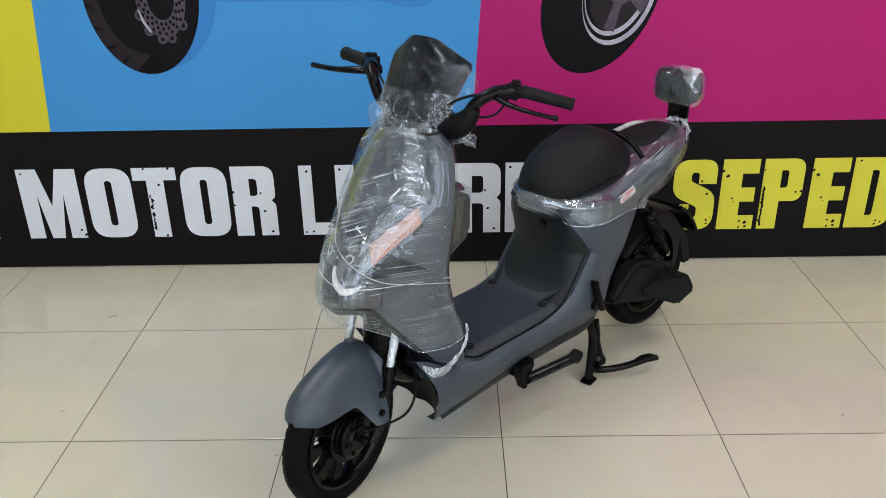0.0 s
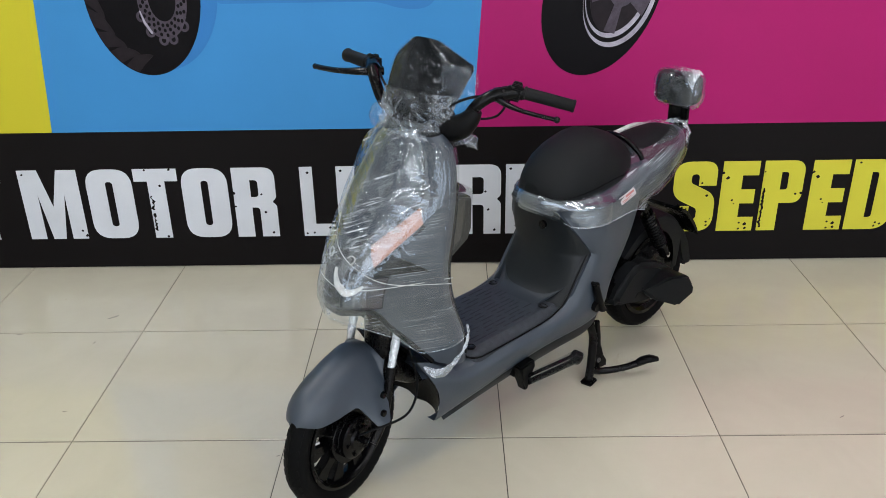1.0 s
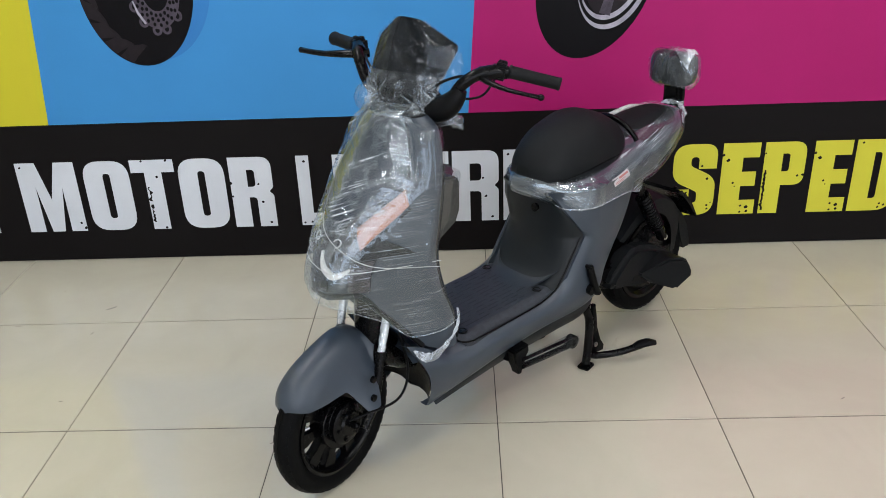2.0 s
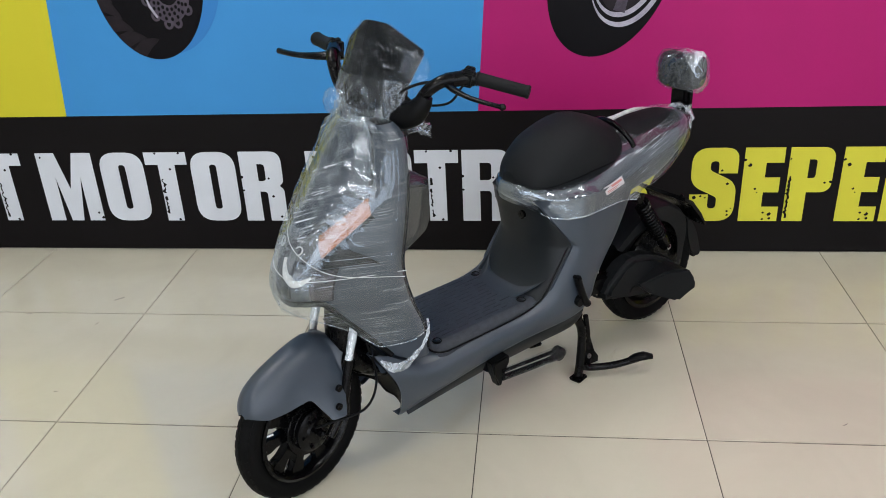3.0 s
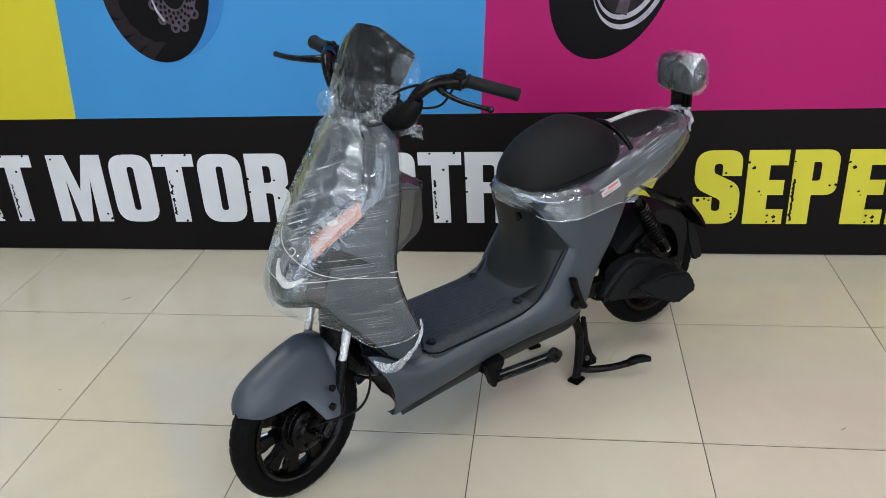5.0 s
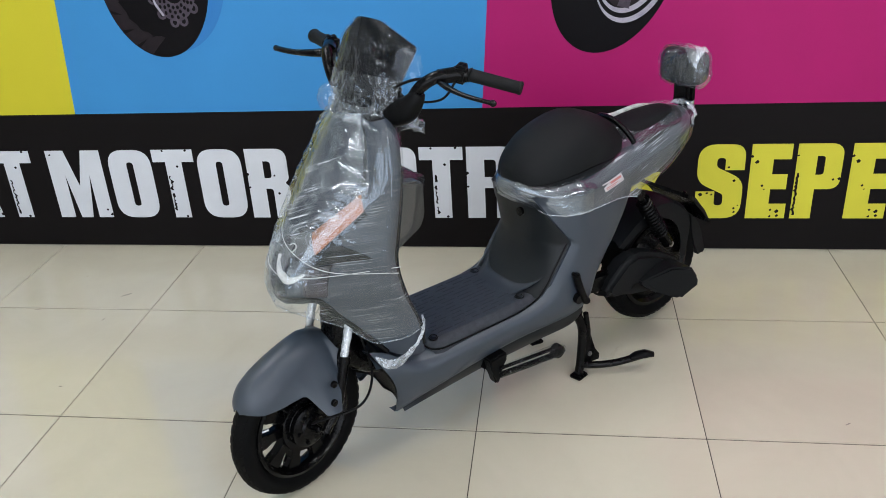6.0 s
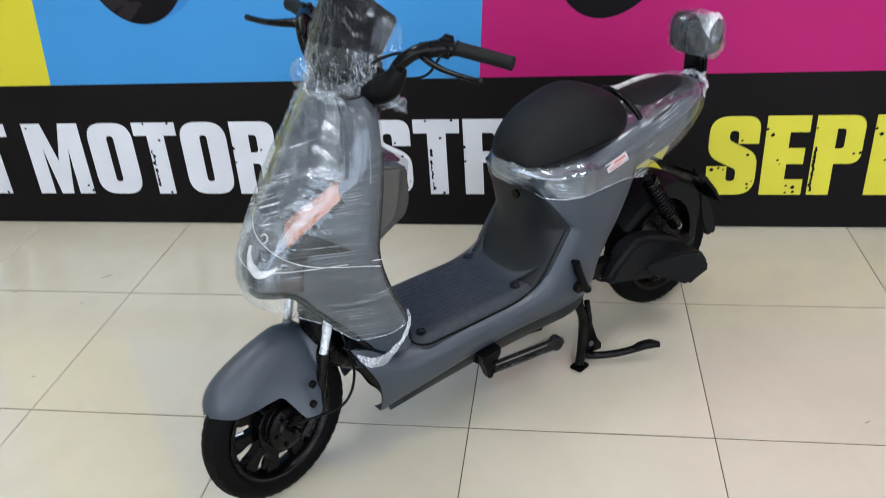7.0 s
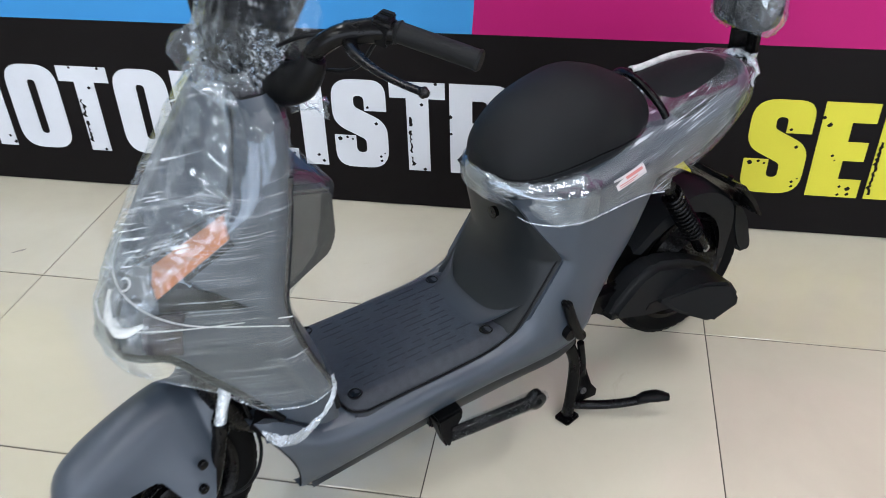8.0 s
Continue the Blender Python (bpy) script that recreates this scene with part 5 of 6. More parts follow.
        part("lever_tip", moved(tube([(0.001, y(0.330), 0.982), (0.0, y(0.336), 0.982), (-0.001, y(0.342), 0.9815)], [0.005, 0.0078, 0.004], 12, 8), BARS), M_METAL, lev)
        part("lever_clamp", moved(tube([(-0.024, y(0.170), 0.998), (-0.050, y(0.194), 1.002)], 0.0165, 12, 4), BARS), M_METAL, lev)
        part("cable", moved(tube([(-0.034, y(0.160), 0.992), (0.004, y(0.120), 0.988), (0.026, y(0.075), 0.960), (0.020, y(0.040), 0.915)], 0.0033, 8, 24), BARS), M_DARK, bar, "black brake cable")
        part("cable", moved(tube([(-0.058, y(0.190), 0.985), (-0.040, y(0.165), 0.945), (-0.014, y(0.110), 0.935), (0.0, y(0.050), 0.935), (0.010, y(0.03), 0.91)], 0.0028, 8, 24), BARS), M_DARK, bar, "black switch cable")
    part("bar_cover", moved(tube([(0.024, 0.030, 0.912), (0.020, 0.055, 0.910), (0.016, 0.085, 0.914), (0.012, 0.112, 0.926), (0.008, 0.132, 0.948), (0.004, 0.141, 0.966)], [0.012, 0.025, 0.030, 0.028, 0.021, 0.0145], 20, 30), BARS), M_DARK, bar, "black handlebar cover")


bars()

# ---- footboard, side panels, seat pillar ----
def panels():
    n, m = 60, 12
    lo, up = spline([(x, 0, z) for x, z in LOWER], n), spline([(x, 0, z) for x, z in UPPER], n)
    for side in (1, -1):
        rows = []
        for idx, (a, b) in enumerate(zip(lo, up)):
            row = [Vector((a.x + 0.004, side * (side_y(a.x, a.z) - 0.030), a.z + 0.003))]
            for k in range(m + 1):
                t = k / m
                p = a.lerp(b, t)
                p.x -= max(0.0, 1 - idx / 9) * 0.022 * math.sin(math.pi * t)
                rim = 0.010 * max(0, 1 - t / 0.10) ** 2 + (0.016 if p.z < 0.36 else 0.010) * max(0, (t - 0.76) / 0.24) ** 2
                row.append(Vector((p.x, side * (side_y(p.x, p.z) + 0.007 * math.sin(math.pi * t) - rim), p.z)))
            row.append(Vector((b.x, side * (side_y(b.x, b.z) - 0.032), b.z - 0.006)))
            rows.append(row)
        part("side_panel", from_grid(rows), M_GREY, scooter, "slate grey painted side panel", 50)
        # sill below the panel, the shade of its underside put into a darker slate
        sill = []
        for q in range(25):
            x = 0.385 - 0.585 * q / 24
            zt = table(LOWER[:11], x)[0] + 0.006
            zl = table([(0.385, 0.161), (0.28, 0.172), (0.134, 0.184), (0.048, 0.186), (-0.062, 0.189), (-0.167, 0.190), (-0.20, 0.200)], x)[0]
            y0 = side_y(x, zt) - 0.006
            sill.append([Vector((x, side * (y0 + (0.108 - y0) * v ** 1.6), zt + (min(zl, zt - 0.003) - zt) * v)) for v in (0, 0.2, 0.4, 0.6, 0.8, 1)])
        part("sill", from_grid(sill), M_PANEL, scooter, "lower sill, underside shade put into its dark slate")
    belly = [[Vector((x, y, 0.170 + 0.03 * (0.36 - x) / 0.56 + (0.02 if abs(y) > 0.07 else 0))) for y in (-0.10, -0.075, 0, 0.075, 0.10)] for x in [0.38 - 0.60 * q / 12 for q in range(13)]]
    part("belly", from_grid(belly), M_DARK, scooter, "black underside")
    # footboard: rubber-like mat with raised rim, ribs and plugs
    DECK = ((0.136, -0.030), (0.135, -0.022), (0.131, -0.016), (0.121, -0.008), (0.110, -0.0015), (0.104, 0.0), (0.06, 0.0), (0.0, 0.0))
    deck = []
    for q in range(25):
        x = 0.308 - 0.358 * q / 24
        in_ = 0.020 * max(0.0, (x - 0.278) / 0.030) ** 2
        z = 0.331 + 0.010 * (0.345 - x) / 0.395
        deck.append([Vector((x, sd * (yy - in_ * (yy > 0.09)), z + dz)) for sd, prof in ((-1, DECK), (1, DECK[-2::-1])) for yy, dz in prof])
    board = part("footboard", from_grid(deck), M_BOARD, scooter, "charcoal textured footboard", 25)
    for side in (1,):
        inner = [(q.x + 0.005, side * (side_y(q.x, q.z) - 0.0200), q.z + 0.003) for q in (up[k] for k in range(46, 20, -2)) if q.x < -0.050]
        lip = inner + [(-0.030, side * 0.1330, 0.3385), (0.02, side * 0.1360, 0.3260), (0.10, side * 0.1365, 0.3200), (0.25, side * 0.1365, 0.3162), (0.280, side * 0.1350, 0.3155), (0.302, side * 0.1220, 0.3165), (0.312, side * 0.100, 0.3230), (0.313, side * 0.06, 0.3300)]
        part("edge_lip", tube(lip, [0.0010] + [0.0018] * 3 + [0.0026] * 4, 8, 110), M_DARK, board, "black lip round the footboard")
    apron = []
    for q in range(9):
        x = 0.298 + 0.154 * q / 8
        w = side_y(x, 0.33) - 0.012
        apron.append([Vector((x, w * u, 0.322 + 0.10 * max(0.0, x - 0.32) - 0.020 * abs(u) ** 6)) for u in [-1 + k / 8 for k in range(17)]])
    part("apron", from_grid(apron), M_GREY, scooter, "slate floor panel ahead of the footboard", 60)
    # ribs broken into dashes of uneven length
    dash = random.Random(3)
    strips = []
    for k in range(13):
        y = -0.093 + 0.0155 * k + dash.uniform(-0.001, 0.001)
        x = 0.272 - dash.uniform(0.0, 0.03)
        while x > 0.045:
            ln = dash.uniform(0.008, 0.055)
            xs = [x - ln * q / 3 for q in range(4)]
            strips.append(from_grid([[Vector((xx, y + dy, 0.3305 + 0.010 * (0.345 - xx) / 0.395 + dz)) for dy, dz in ((-0.0024, -0.0004), (-0.0010, 0.0011), (0.0010, 0.0011), (0.0024, -0.0004))] for xx in xs]))
            x -= ln + dash.uniform(0.004, 0.030)
    tagged(part("rib", joined(*strips), M_RIB, board), kind="stuff")
    for x, y in ((0.000, 0.095), (0.000, -0.098), (0.282, 0.102), (0.282, -0.102)):
        z = 0.330 + 0.010 * (0.345 - x) / 0.395
        part("plug", moved(lathe([(0.001, -0.002), (0.0125, -0.002), (0.0135, 0.001), (0.011, 0.003), (0.009, 0.001), (0.001, 0.001)], 18, False), pose(x, y, z, 90)), M_DARK, board, "black screw plug")
    # seat pillar: rounded dark front between the side panels' inner edges, with a moulded foot
    rows = []
    edge = [p for p in up if p.x < -0.03]
    for p in edge:
        ye = side_y(p.x, p.z) - 0.012
        xc = table([(0.345, -0.016), (0.37, -0.048), (0.42, -0.074), (0.48, -0.080), (0.54, -0.074), (0.60, -0.058)], p.z)[0]
        row = []
        for k in range(25):
            u = -1 + 2 * k / 24
            f = (1 - abs(u) ** 2.6) ** 0.6
            row.append(Vector((p.x - 0.006 + (xc - p.x + 0.006) * f, ye * u, p.z - 0.004)))
        rows.append(row)
    pil = part("seat_pillar", from_grid(rows), M_PANEL, scooter, "dark slate rounded seat pillar", 60)
    def pillar_at(u, z):
        p = Vector((table([(e_.z, e_.x) for e_ in edge], z)[0], 0, z))
        xc = table([(0.345, -0.016), (0.37, -0.048), (0.42, -0.074), (0.48, -0.080), (0.54, -0.074), (0.60, -0.058)], z)[0]
        return Vector((p.x - 0.006 + (xc - p.x + 0.006) * (1 - abs(u) ** 2.6) ** 0.6, (side_y(p.x, p.z) - 0.012) * u, z))

    rows = []
    for k in range(33):
        u = 0.90 * (-1 + 2 * k / 32)
        top = pillar_at(u * 0.94, 0.352 + 0.050 * abs(u) ** 4) + Vector((0.002, 0, 0))
        low = Vector((0.016 - 0.075 * abs(u) ** 5, 0.126 * u, 0.3395 + 0.006 * abs(u) ** 5))
        end = max(0.0, min(1.0, (abs(u) - 0.55) / 0.35))
        low = low.lerp(top, end * end * (3 - 2 * end))
        mid = Vector((top.x + 0.010 * (1 - end), (top.y + low.y) / 2, low.z + 0.004 * (1 - end)))
        rows.append([top * (1 - q) ** 2 + mid * 2 * q * (1 - q) + low * q * q for q in [j / 9 for j in range(10)]])
    part("pillar_foot", from_grid(rows), M_FOOT, pil, "dark slate moulded foot of the pillar", 60)
    part("lock", moved(lathe([(0.001, -0.004), (0.011, -0.004), (0.012, 0.004), (0.001, 0.005)], 16, False), pose(-0.062, 0.030, 0.545, 0, 0, -90)), M_METAL, pil, "black seat lock")
    # pillar back and frame behind it
    part("rear_frame", tube([(-0.10, 0, 0.26), (-0.24, 0, 0.30), (-0.34, 0, 0.44), (-0.45, 0, 0.58)], [0.05, 0.06, 0.06, 0.05], 14, 16), M_DARK, scooter, "black rear frame")
    part("battery_box", slab([(-0.09, 0.21), (-0.20, 0.22), (-0.235, 0.34), (-0.36, 0.50), (-0.40, 0.60), (-0.15, 0.60), (-0.18, 0.47), (-0.14, 0.30)], -0.100, 0.100, 0.008), M_DARK, scooter, "black battery housing")


panels()

# ---- seat, tail ----
SEAT = [(-0.418, 0.643, 0.672, 0.024), (-0.4047, 0.628, 0.698, 0.058), (-0.3685, 0.61, 0.729, 0.083), (-0.3152, 0.6, 0.756, 0.1), (-0.2534, 0.594, 0.772, 0.107), (-0.1915, 0.59, 0.762, 0.107), (-0.1344, 0.588, 0.743, 0.099), (-0.0944, 0.592, 0.717, 0.085), (-0.064, 0.604, 0.69, 0.062), (-0.044, 0.628, 0.66, 0.024)]


def seat():
    rows = []
    for q in range(45):
        x = -0.044 - 0.374 * (0.5 - 0.5 * math.cos(math.pi * q / 44))
        lo, hi, w = table(SEAT, x)
        mid = lo + (hi - lo) * 0.30
        ring = []
        for k in range(36):
            a = 2 * math.pi * k / 36
            c, s = math.cos(a), math.sin(a)
            y = w * math.copysign(abs(c) ** 0.85, c)
            z = mid + (hi - mid) * abs(s) ** 0.9 if s > 0 else mid - (mid - lo) * abs(s) ** 0.6
            ring.append(Vector((x, y, z)))
        rows.append(ring)
    st = part("seat", from_grid(rows, close_u=True, caps=True), M_SEAT, scooter, "matt black padded seat", 60)
    path = []
    for k in range(61):
        a = 2 * math.pi * k / 60
        x = -0.231 + 0.1835 * math.cos(a)
        lo, hi, w = table(SEAT, x)
        path.append((x, (w + 0.0015) * math.copysign(1, math.sin(a)) if 2 < k % 30 < 28 else w * math.sin(a), lo + (hi - lo) * 0.27))
    part("seam", tube(path, 0.0016, 6, 0), M_DARK, st, "black piping seam")


seat()

TAIL = [(-0.048, 0.592, 0.620, 0.030), (-0.060, 0.578, 0.622, 0.060), (-0.086, 0.560, 0.620, 0.090), (-0.145, 0.538, 0.617, 0.121), (-0.24, 0.522, 0.622, 0.137), (-0.34, 0.526, 0.642, 0.128), (-0.44, 0.532, 0.664, 0.114), (-0.54, 0.548, 0.682, 0.102), (-0.62, 0.584, 0.690, 0.088), (-0.672, 0.612, 0.692, 0.068), (-0.695, 0.640, 0.688, 0.035)]


def tail_ring(x, grow=0.0, n=32, wob=0.0):
    lo, hi, w = table(TAIL, x)
    mid, h = (lo + hi) / 2, (hi - lo) / 2 + grow
    w += grow
    ring = []
    for k in range(n):
        a = 2 * math.pi * k / n
        c, s = math.cos(a), math.sin(a)
        g = 1 + wob * noise.noise(Vector((x * 6, c * 5, s * 5)))
        ring.append(Vector((x, w * g * math.copysign(abs(c) ** (0.38 if s < 0 else 0.62), c), mid + h * g * math.copysign(abs(s) ** 0.7, s))))
    return ring


def over_panel(v, grow):
    """Keeps a film point outside the side panel."""
    if v.x > -0.43 and v.z < 0.606 and abs(v.y) > 0.55 * table(TAIL, v.x)[2]:
        near = max(0.0, min(1.0, (-0.075 - v.x) / 0.045))
        v.y = math.copysign(abs(v.y) + near * max(0.0, side_y(v.x, v.z) + grow - abs(v.y)), v.y)


def lifted(x):
    """Rise of the film's lower edge over the side panel."""
    return 0.030 * math.sin(math.pi * max(0.0, min(1.0, (-0.08 - x) / 0.33)))


def lift(v):
    v.z += lifted(v.x) * max(0.0, min(1.0, 1 - (v.z - table(TAIL, v.x)[0] + 0.010) / 0.06))


def tail():
    body = part("seat_base", from_grid([tail_ring(-0.048 - 0.647 * q / 40) for q in range(41)], close_u=True, caps=True), M_GREY, scooter, "slate grey seat base and tail under film", 60)
    rows = []
    for q in range(76):
        x = -0.043 - 0.665 * q / 75
        ring = tail_ring(max(-0.694, min(-0.050, x)), 0.010, 64, 0.02)
        for v in ring:
            v.x = x
            # the film runs straight from the tail to the pillar below
            if v.z < table(TAIL, x)[0] + 0.03:
                v.z -= -0.004 * min(1.0, (-0.018 - x) / 0.05) + 0.010 * math.sin(math.pi * max(0.0, min(1.0, (-0.34 - x) / 0.34)))
            if x < -0.64:
                v.x -= 0.012 * (-0.64 - x) / 0.06
            v.y += 0.0012 * noise.noise(Vector((x * 4, v.z * 70, 1)))
            lift(v)
            over_panel(v, 0.007)
        rows.append(ring)
    mid = sum(rows[0], Vector()) / len(rows[0])
    rows.insert(0, [mid.lerp(v, 0.55) + Vector((0.006, 0, 0)) for v in rows[0]])
    rows.insert(0, [mid.lerp(v, 0.05) + Vector((0.008, 0, 0)) for v in rows[1]])
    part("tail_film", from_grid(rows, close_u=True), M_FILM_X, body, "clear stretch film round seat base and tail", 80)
    # pale strip added under the film where it mirrors the window
    part("front_glare", from_grid([[tail_ring(x, 0.004)[k] for k in (31, 30, 29, 0, 1)] for x in [-0.075 - 0.06 * j / 6 for j in range(7)]]), M_CLEARLENS, body, "pale strip added for the window reflection in the film")
    # dense wrinkled turns round the front of the base
    wrap = []
    for q in range(15):
        x = -0.044 - 0.162 * q / 14
        ring = tail_ring(max(-0.694, min(-0.052, x)), 0.012 + 0.002 * math.sin(q * 2.1), 64, 0.03)
        for v in ring:
            v.x = x
            v.y += 0.004 * noise.noise(Vector((x * 30, v.z * 60, v.y * 20)))
            if v.z < table(TAIL, x)[0] + 0.03:
                v.z += 0.002
            lift(v)
            over_panel(v, 0.009)
        wrap.append(ring)
    mid = sum(wrap[0], Vector()) / len(wrap[0])
    wrap.insert(0, [mid.lerp(v, 0.6) + Vector((0.005, 0, 0)) for v in wrap[0]])
    wrap.insert(0, [mid.lerp(v, 0.05) + Vector((0.003, 0, 0)) for v in wrap[1]])
    part("front_wrap", from_grid(wrap, close_u=True), M_FILM_F, body, "dense wrinkled film round the front of the seat base", 80)
    # drawn hem at the wrap's lower edge
    hem = []
    for q in range(24):
        x = -0.062 - 0.34 * q / 23
        lo, hi, w = table(TAIL, x)
        hem.append((x, max(w * 0.93 + 0.010, (side_y(x, lo - 0.005 + lifted(x)) + 0.009) * min(1.0, (0.90 + (-0.075 - x) * 2.3))), lo - 0.006 + lifted(x) - 0.010 * math.sin(math.pi * max(0.0, min(1.0, (-0.34 - x) / 0.34)))))
    part("film_hem", tube(hem, 0.0014, 8, 60), M_FILM_W, body, "drawn lower hem of the film", 80)
    knot = tube([(-0.688, -0.012, 0.702), (-0.684, 0.020, 0.708), (-0.688, 0.050, 0.706), (-0.692, 0.060, 0.686), (-0.694, 0.062, 0.650)], [0.006, 0.012, 0.012, 0.008, 0.004], 14, 70, flat=0.6)
    part("film_knot", crumpled(knot, 0.010, 55), M_FILM_W, body, "bunched film at the tail", 80)
    pad = []
    for q in range(25):
        x = -0.425 - 0.245 * q / 24
        w = table([(-0.67, 0.054), (-0.64, 0.072), (-0.56, 0.086), (-0.47, 0.097), (-0.425, 0.094)], x)[0]
        top = table([(-0.67, 0.694), (-0.64, 0.702), (-0.55, 0.699), (-0.47, 0.684), (-0.425, 0.664)], x)[0]
        pad.append([Vector((x, w * u, top - 0.028 * abs(u) ** 3)) for u in [-1 + k / 8 for k in range(17)]] + [Vector((x, w, top - 0.06)), Vector((x, -w, top - 0.06))])
    part("rear_pad", from_grid(pad, close_u=True, caps=True), M_SEAT, scooter, "matt black rear pad")
    rail = part("grab_rail", tube([(-0.70, -0.070, 0.668), (-0.62, -0.085, 0.680), (-0.52, -0.085, 0.676), (-0.440, -0.075, 0.688), (-0.409, -0.03, 0.715), (-0.396, 0.02, 0.720), (-0.394, 0.06, 0.708), (-0.403, 0.086, 0.684), (-0.410, 0.096, 0.664)], 0.0075, 12, 60), M_METAL, scooter, "black grab rail round the seat's back")
    part("rail_film", tube([(-0.71, -0.068, 0.666), (-0.62, -0.086, 0.682), (-0.52, -0.086, 0.678), (-0.485, -0.083, 0.682)], [0.007, 0.0095, 0.009, 0.008], 10, 24), M_WHITEFILM, rail, "white film wound on the rail")
    def label_at(u, v, d):
        x = -0.246 - 0.076 * u - 0.008 * (1 - v)
        z = 0.580 + 0.012 * u + 0.021 * v
        return Vector((x, table(TAIL, x)[2] + 0.0095 + d - 0.006 * v * v, z))

    bm = from_grid([[label_at(i / 8, j / 3, 0.001) for i in range(9)] for j in range(4)])
    lab = part("sticker", bm, M_STICKER, body, "white label with red print")
    # unreadable print as bars
    for u0, u1, v0, v1 in ((0.35, 0.92, 0.58, 0.84), (0.08, 0.70, 0.34, 0.44), (0.08, 0.55, 0.16, 0.25)):
        part("print_bar", from_grid([[label_at(u0 + (u1 - u0) * i / 4, v, 0.0016) for i in range(5)] for v in (v0, v1)]), M_RED, lab)


tail()


def backrest():
    post = part("backrest_post", joined(block((-0.712, -0.018, 0.690), (-0.690, 0.050, 0.775), 0.005), block((-0.718, -0.004, 0.700), (-0.686, 0.036, 0.765), 0.004)), M_METAL, scooter, "black backrest post")
    rows = []
    for q in range(21):
        t = -1 + 2 * q / 20
        f = (1 - abs(t) ** 4.5) ** (1 / 4.5) if abs(t) < 1 else 0.0
        f = max(f, 0.08)
        y = 0.002 + 0.075 * t
        rows.append([Vector((-0.70 + 0.032 * f * math.copysign(abs(math.cos(a)) ** 0.7, math.cos(a)) - 0.012 * t * t, y, 0.804 + 0.050 * f * math.copysign(abs(math.sin(a)) ** 0.6, math.sin(a)) - 0.004 * math.cos(a))) for a in [2 * math.pi * k / 28 for k in range(28)]])
    pad = part("backrest_pad", from_grid(rows, close_u=True, caps=True), M_SEAT, scooter, "black padded backrest under crumpled film", 60)
    rows = []
    for q in range(43):
        t = -1.06 + 2.12 * q / 42
        f = (1 - min(1, abs(t)) ** 5) ** 0.2 if abs(t) < 1 else 0.05
        row = []
        for k in range(44):
            a = 2 * math.pi * k / 44
            g = 0.007 + 0.007 * noise.noise(Vector((t * 3, math.cos(a) * 2, math.sin(a) * 2))) + 0.004 * noise.noise(Vector((t * 11, math.cos(a) * 7, math.sin(a) * 7)))
            row.append(Vector((-0.70 + (0.033 * f + g) * math.cos(a) - 0.012 * t * t, 0.002 + 0.077 * t, 0.803 + (0.050 * f + g) * math.copysign(abs(math.sin(a)) ** 0.7, math.sin(a)))))
        rows.append(row)
    part("backrest_film", from_grid(rows, close_u=True), M_FILM_P, pad, "crumpled clear film round the backrest", 80)
    # doubled film folded over the top corner
    rows = []
    for j in range(17):
        v = j / 16
        row = []
        for i in range(21):
            u = -0.55 + 1.50 * i / 20
            a = 2.0 - (0.5 + 1.5 * max(0.0, u)) * v
            g = 0.014 + 0.005 * noise.noise(Vector((u * 5, a * 4, 3)))
            f = max(0.05, (1 - min(0.999, abs(u)) ** 5) ** 0.2)
            row.append(Vector((-0.70 + (0.033 * f + g) * math.cos(a) - 0.012 * u * u, 0.002 + 0.078 * u, 0.803 + (0.050 * f + g) * abs(math.sin(a)) ** 0.7 * math.copysign(1, math.sin(a)))))
        rows.append(row)
    part("film_fold", from_grid(rows), M_FILM_W, pad, "whitish doubled film over the backrest corner", 80)


backrest()

# ---- rear wheel, swing arm, mudguard ----
RC = Vector((-0.610, 0, 0.203))


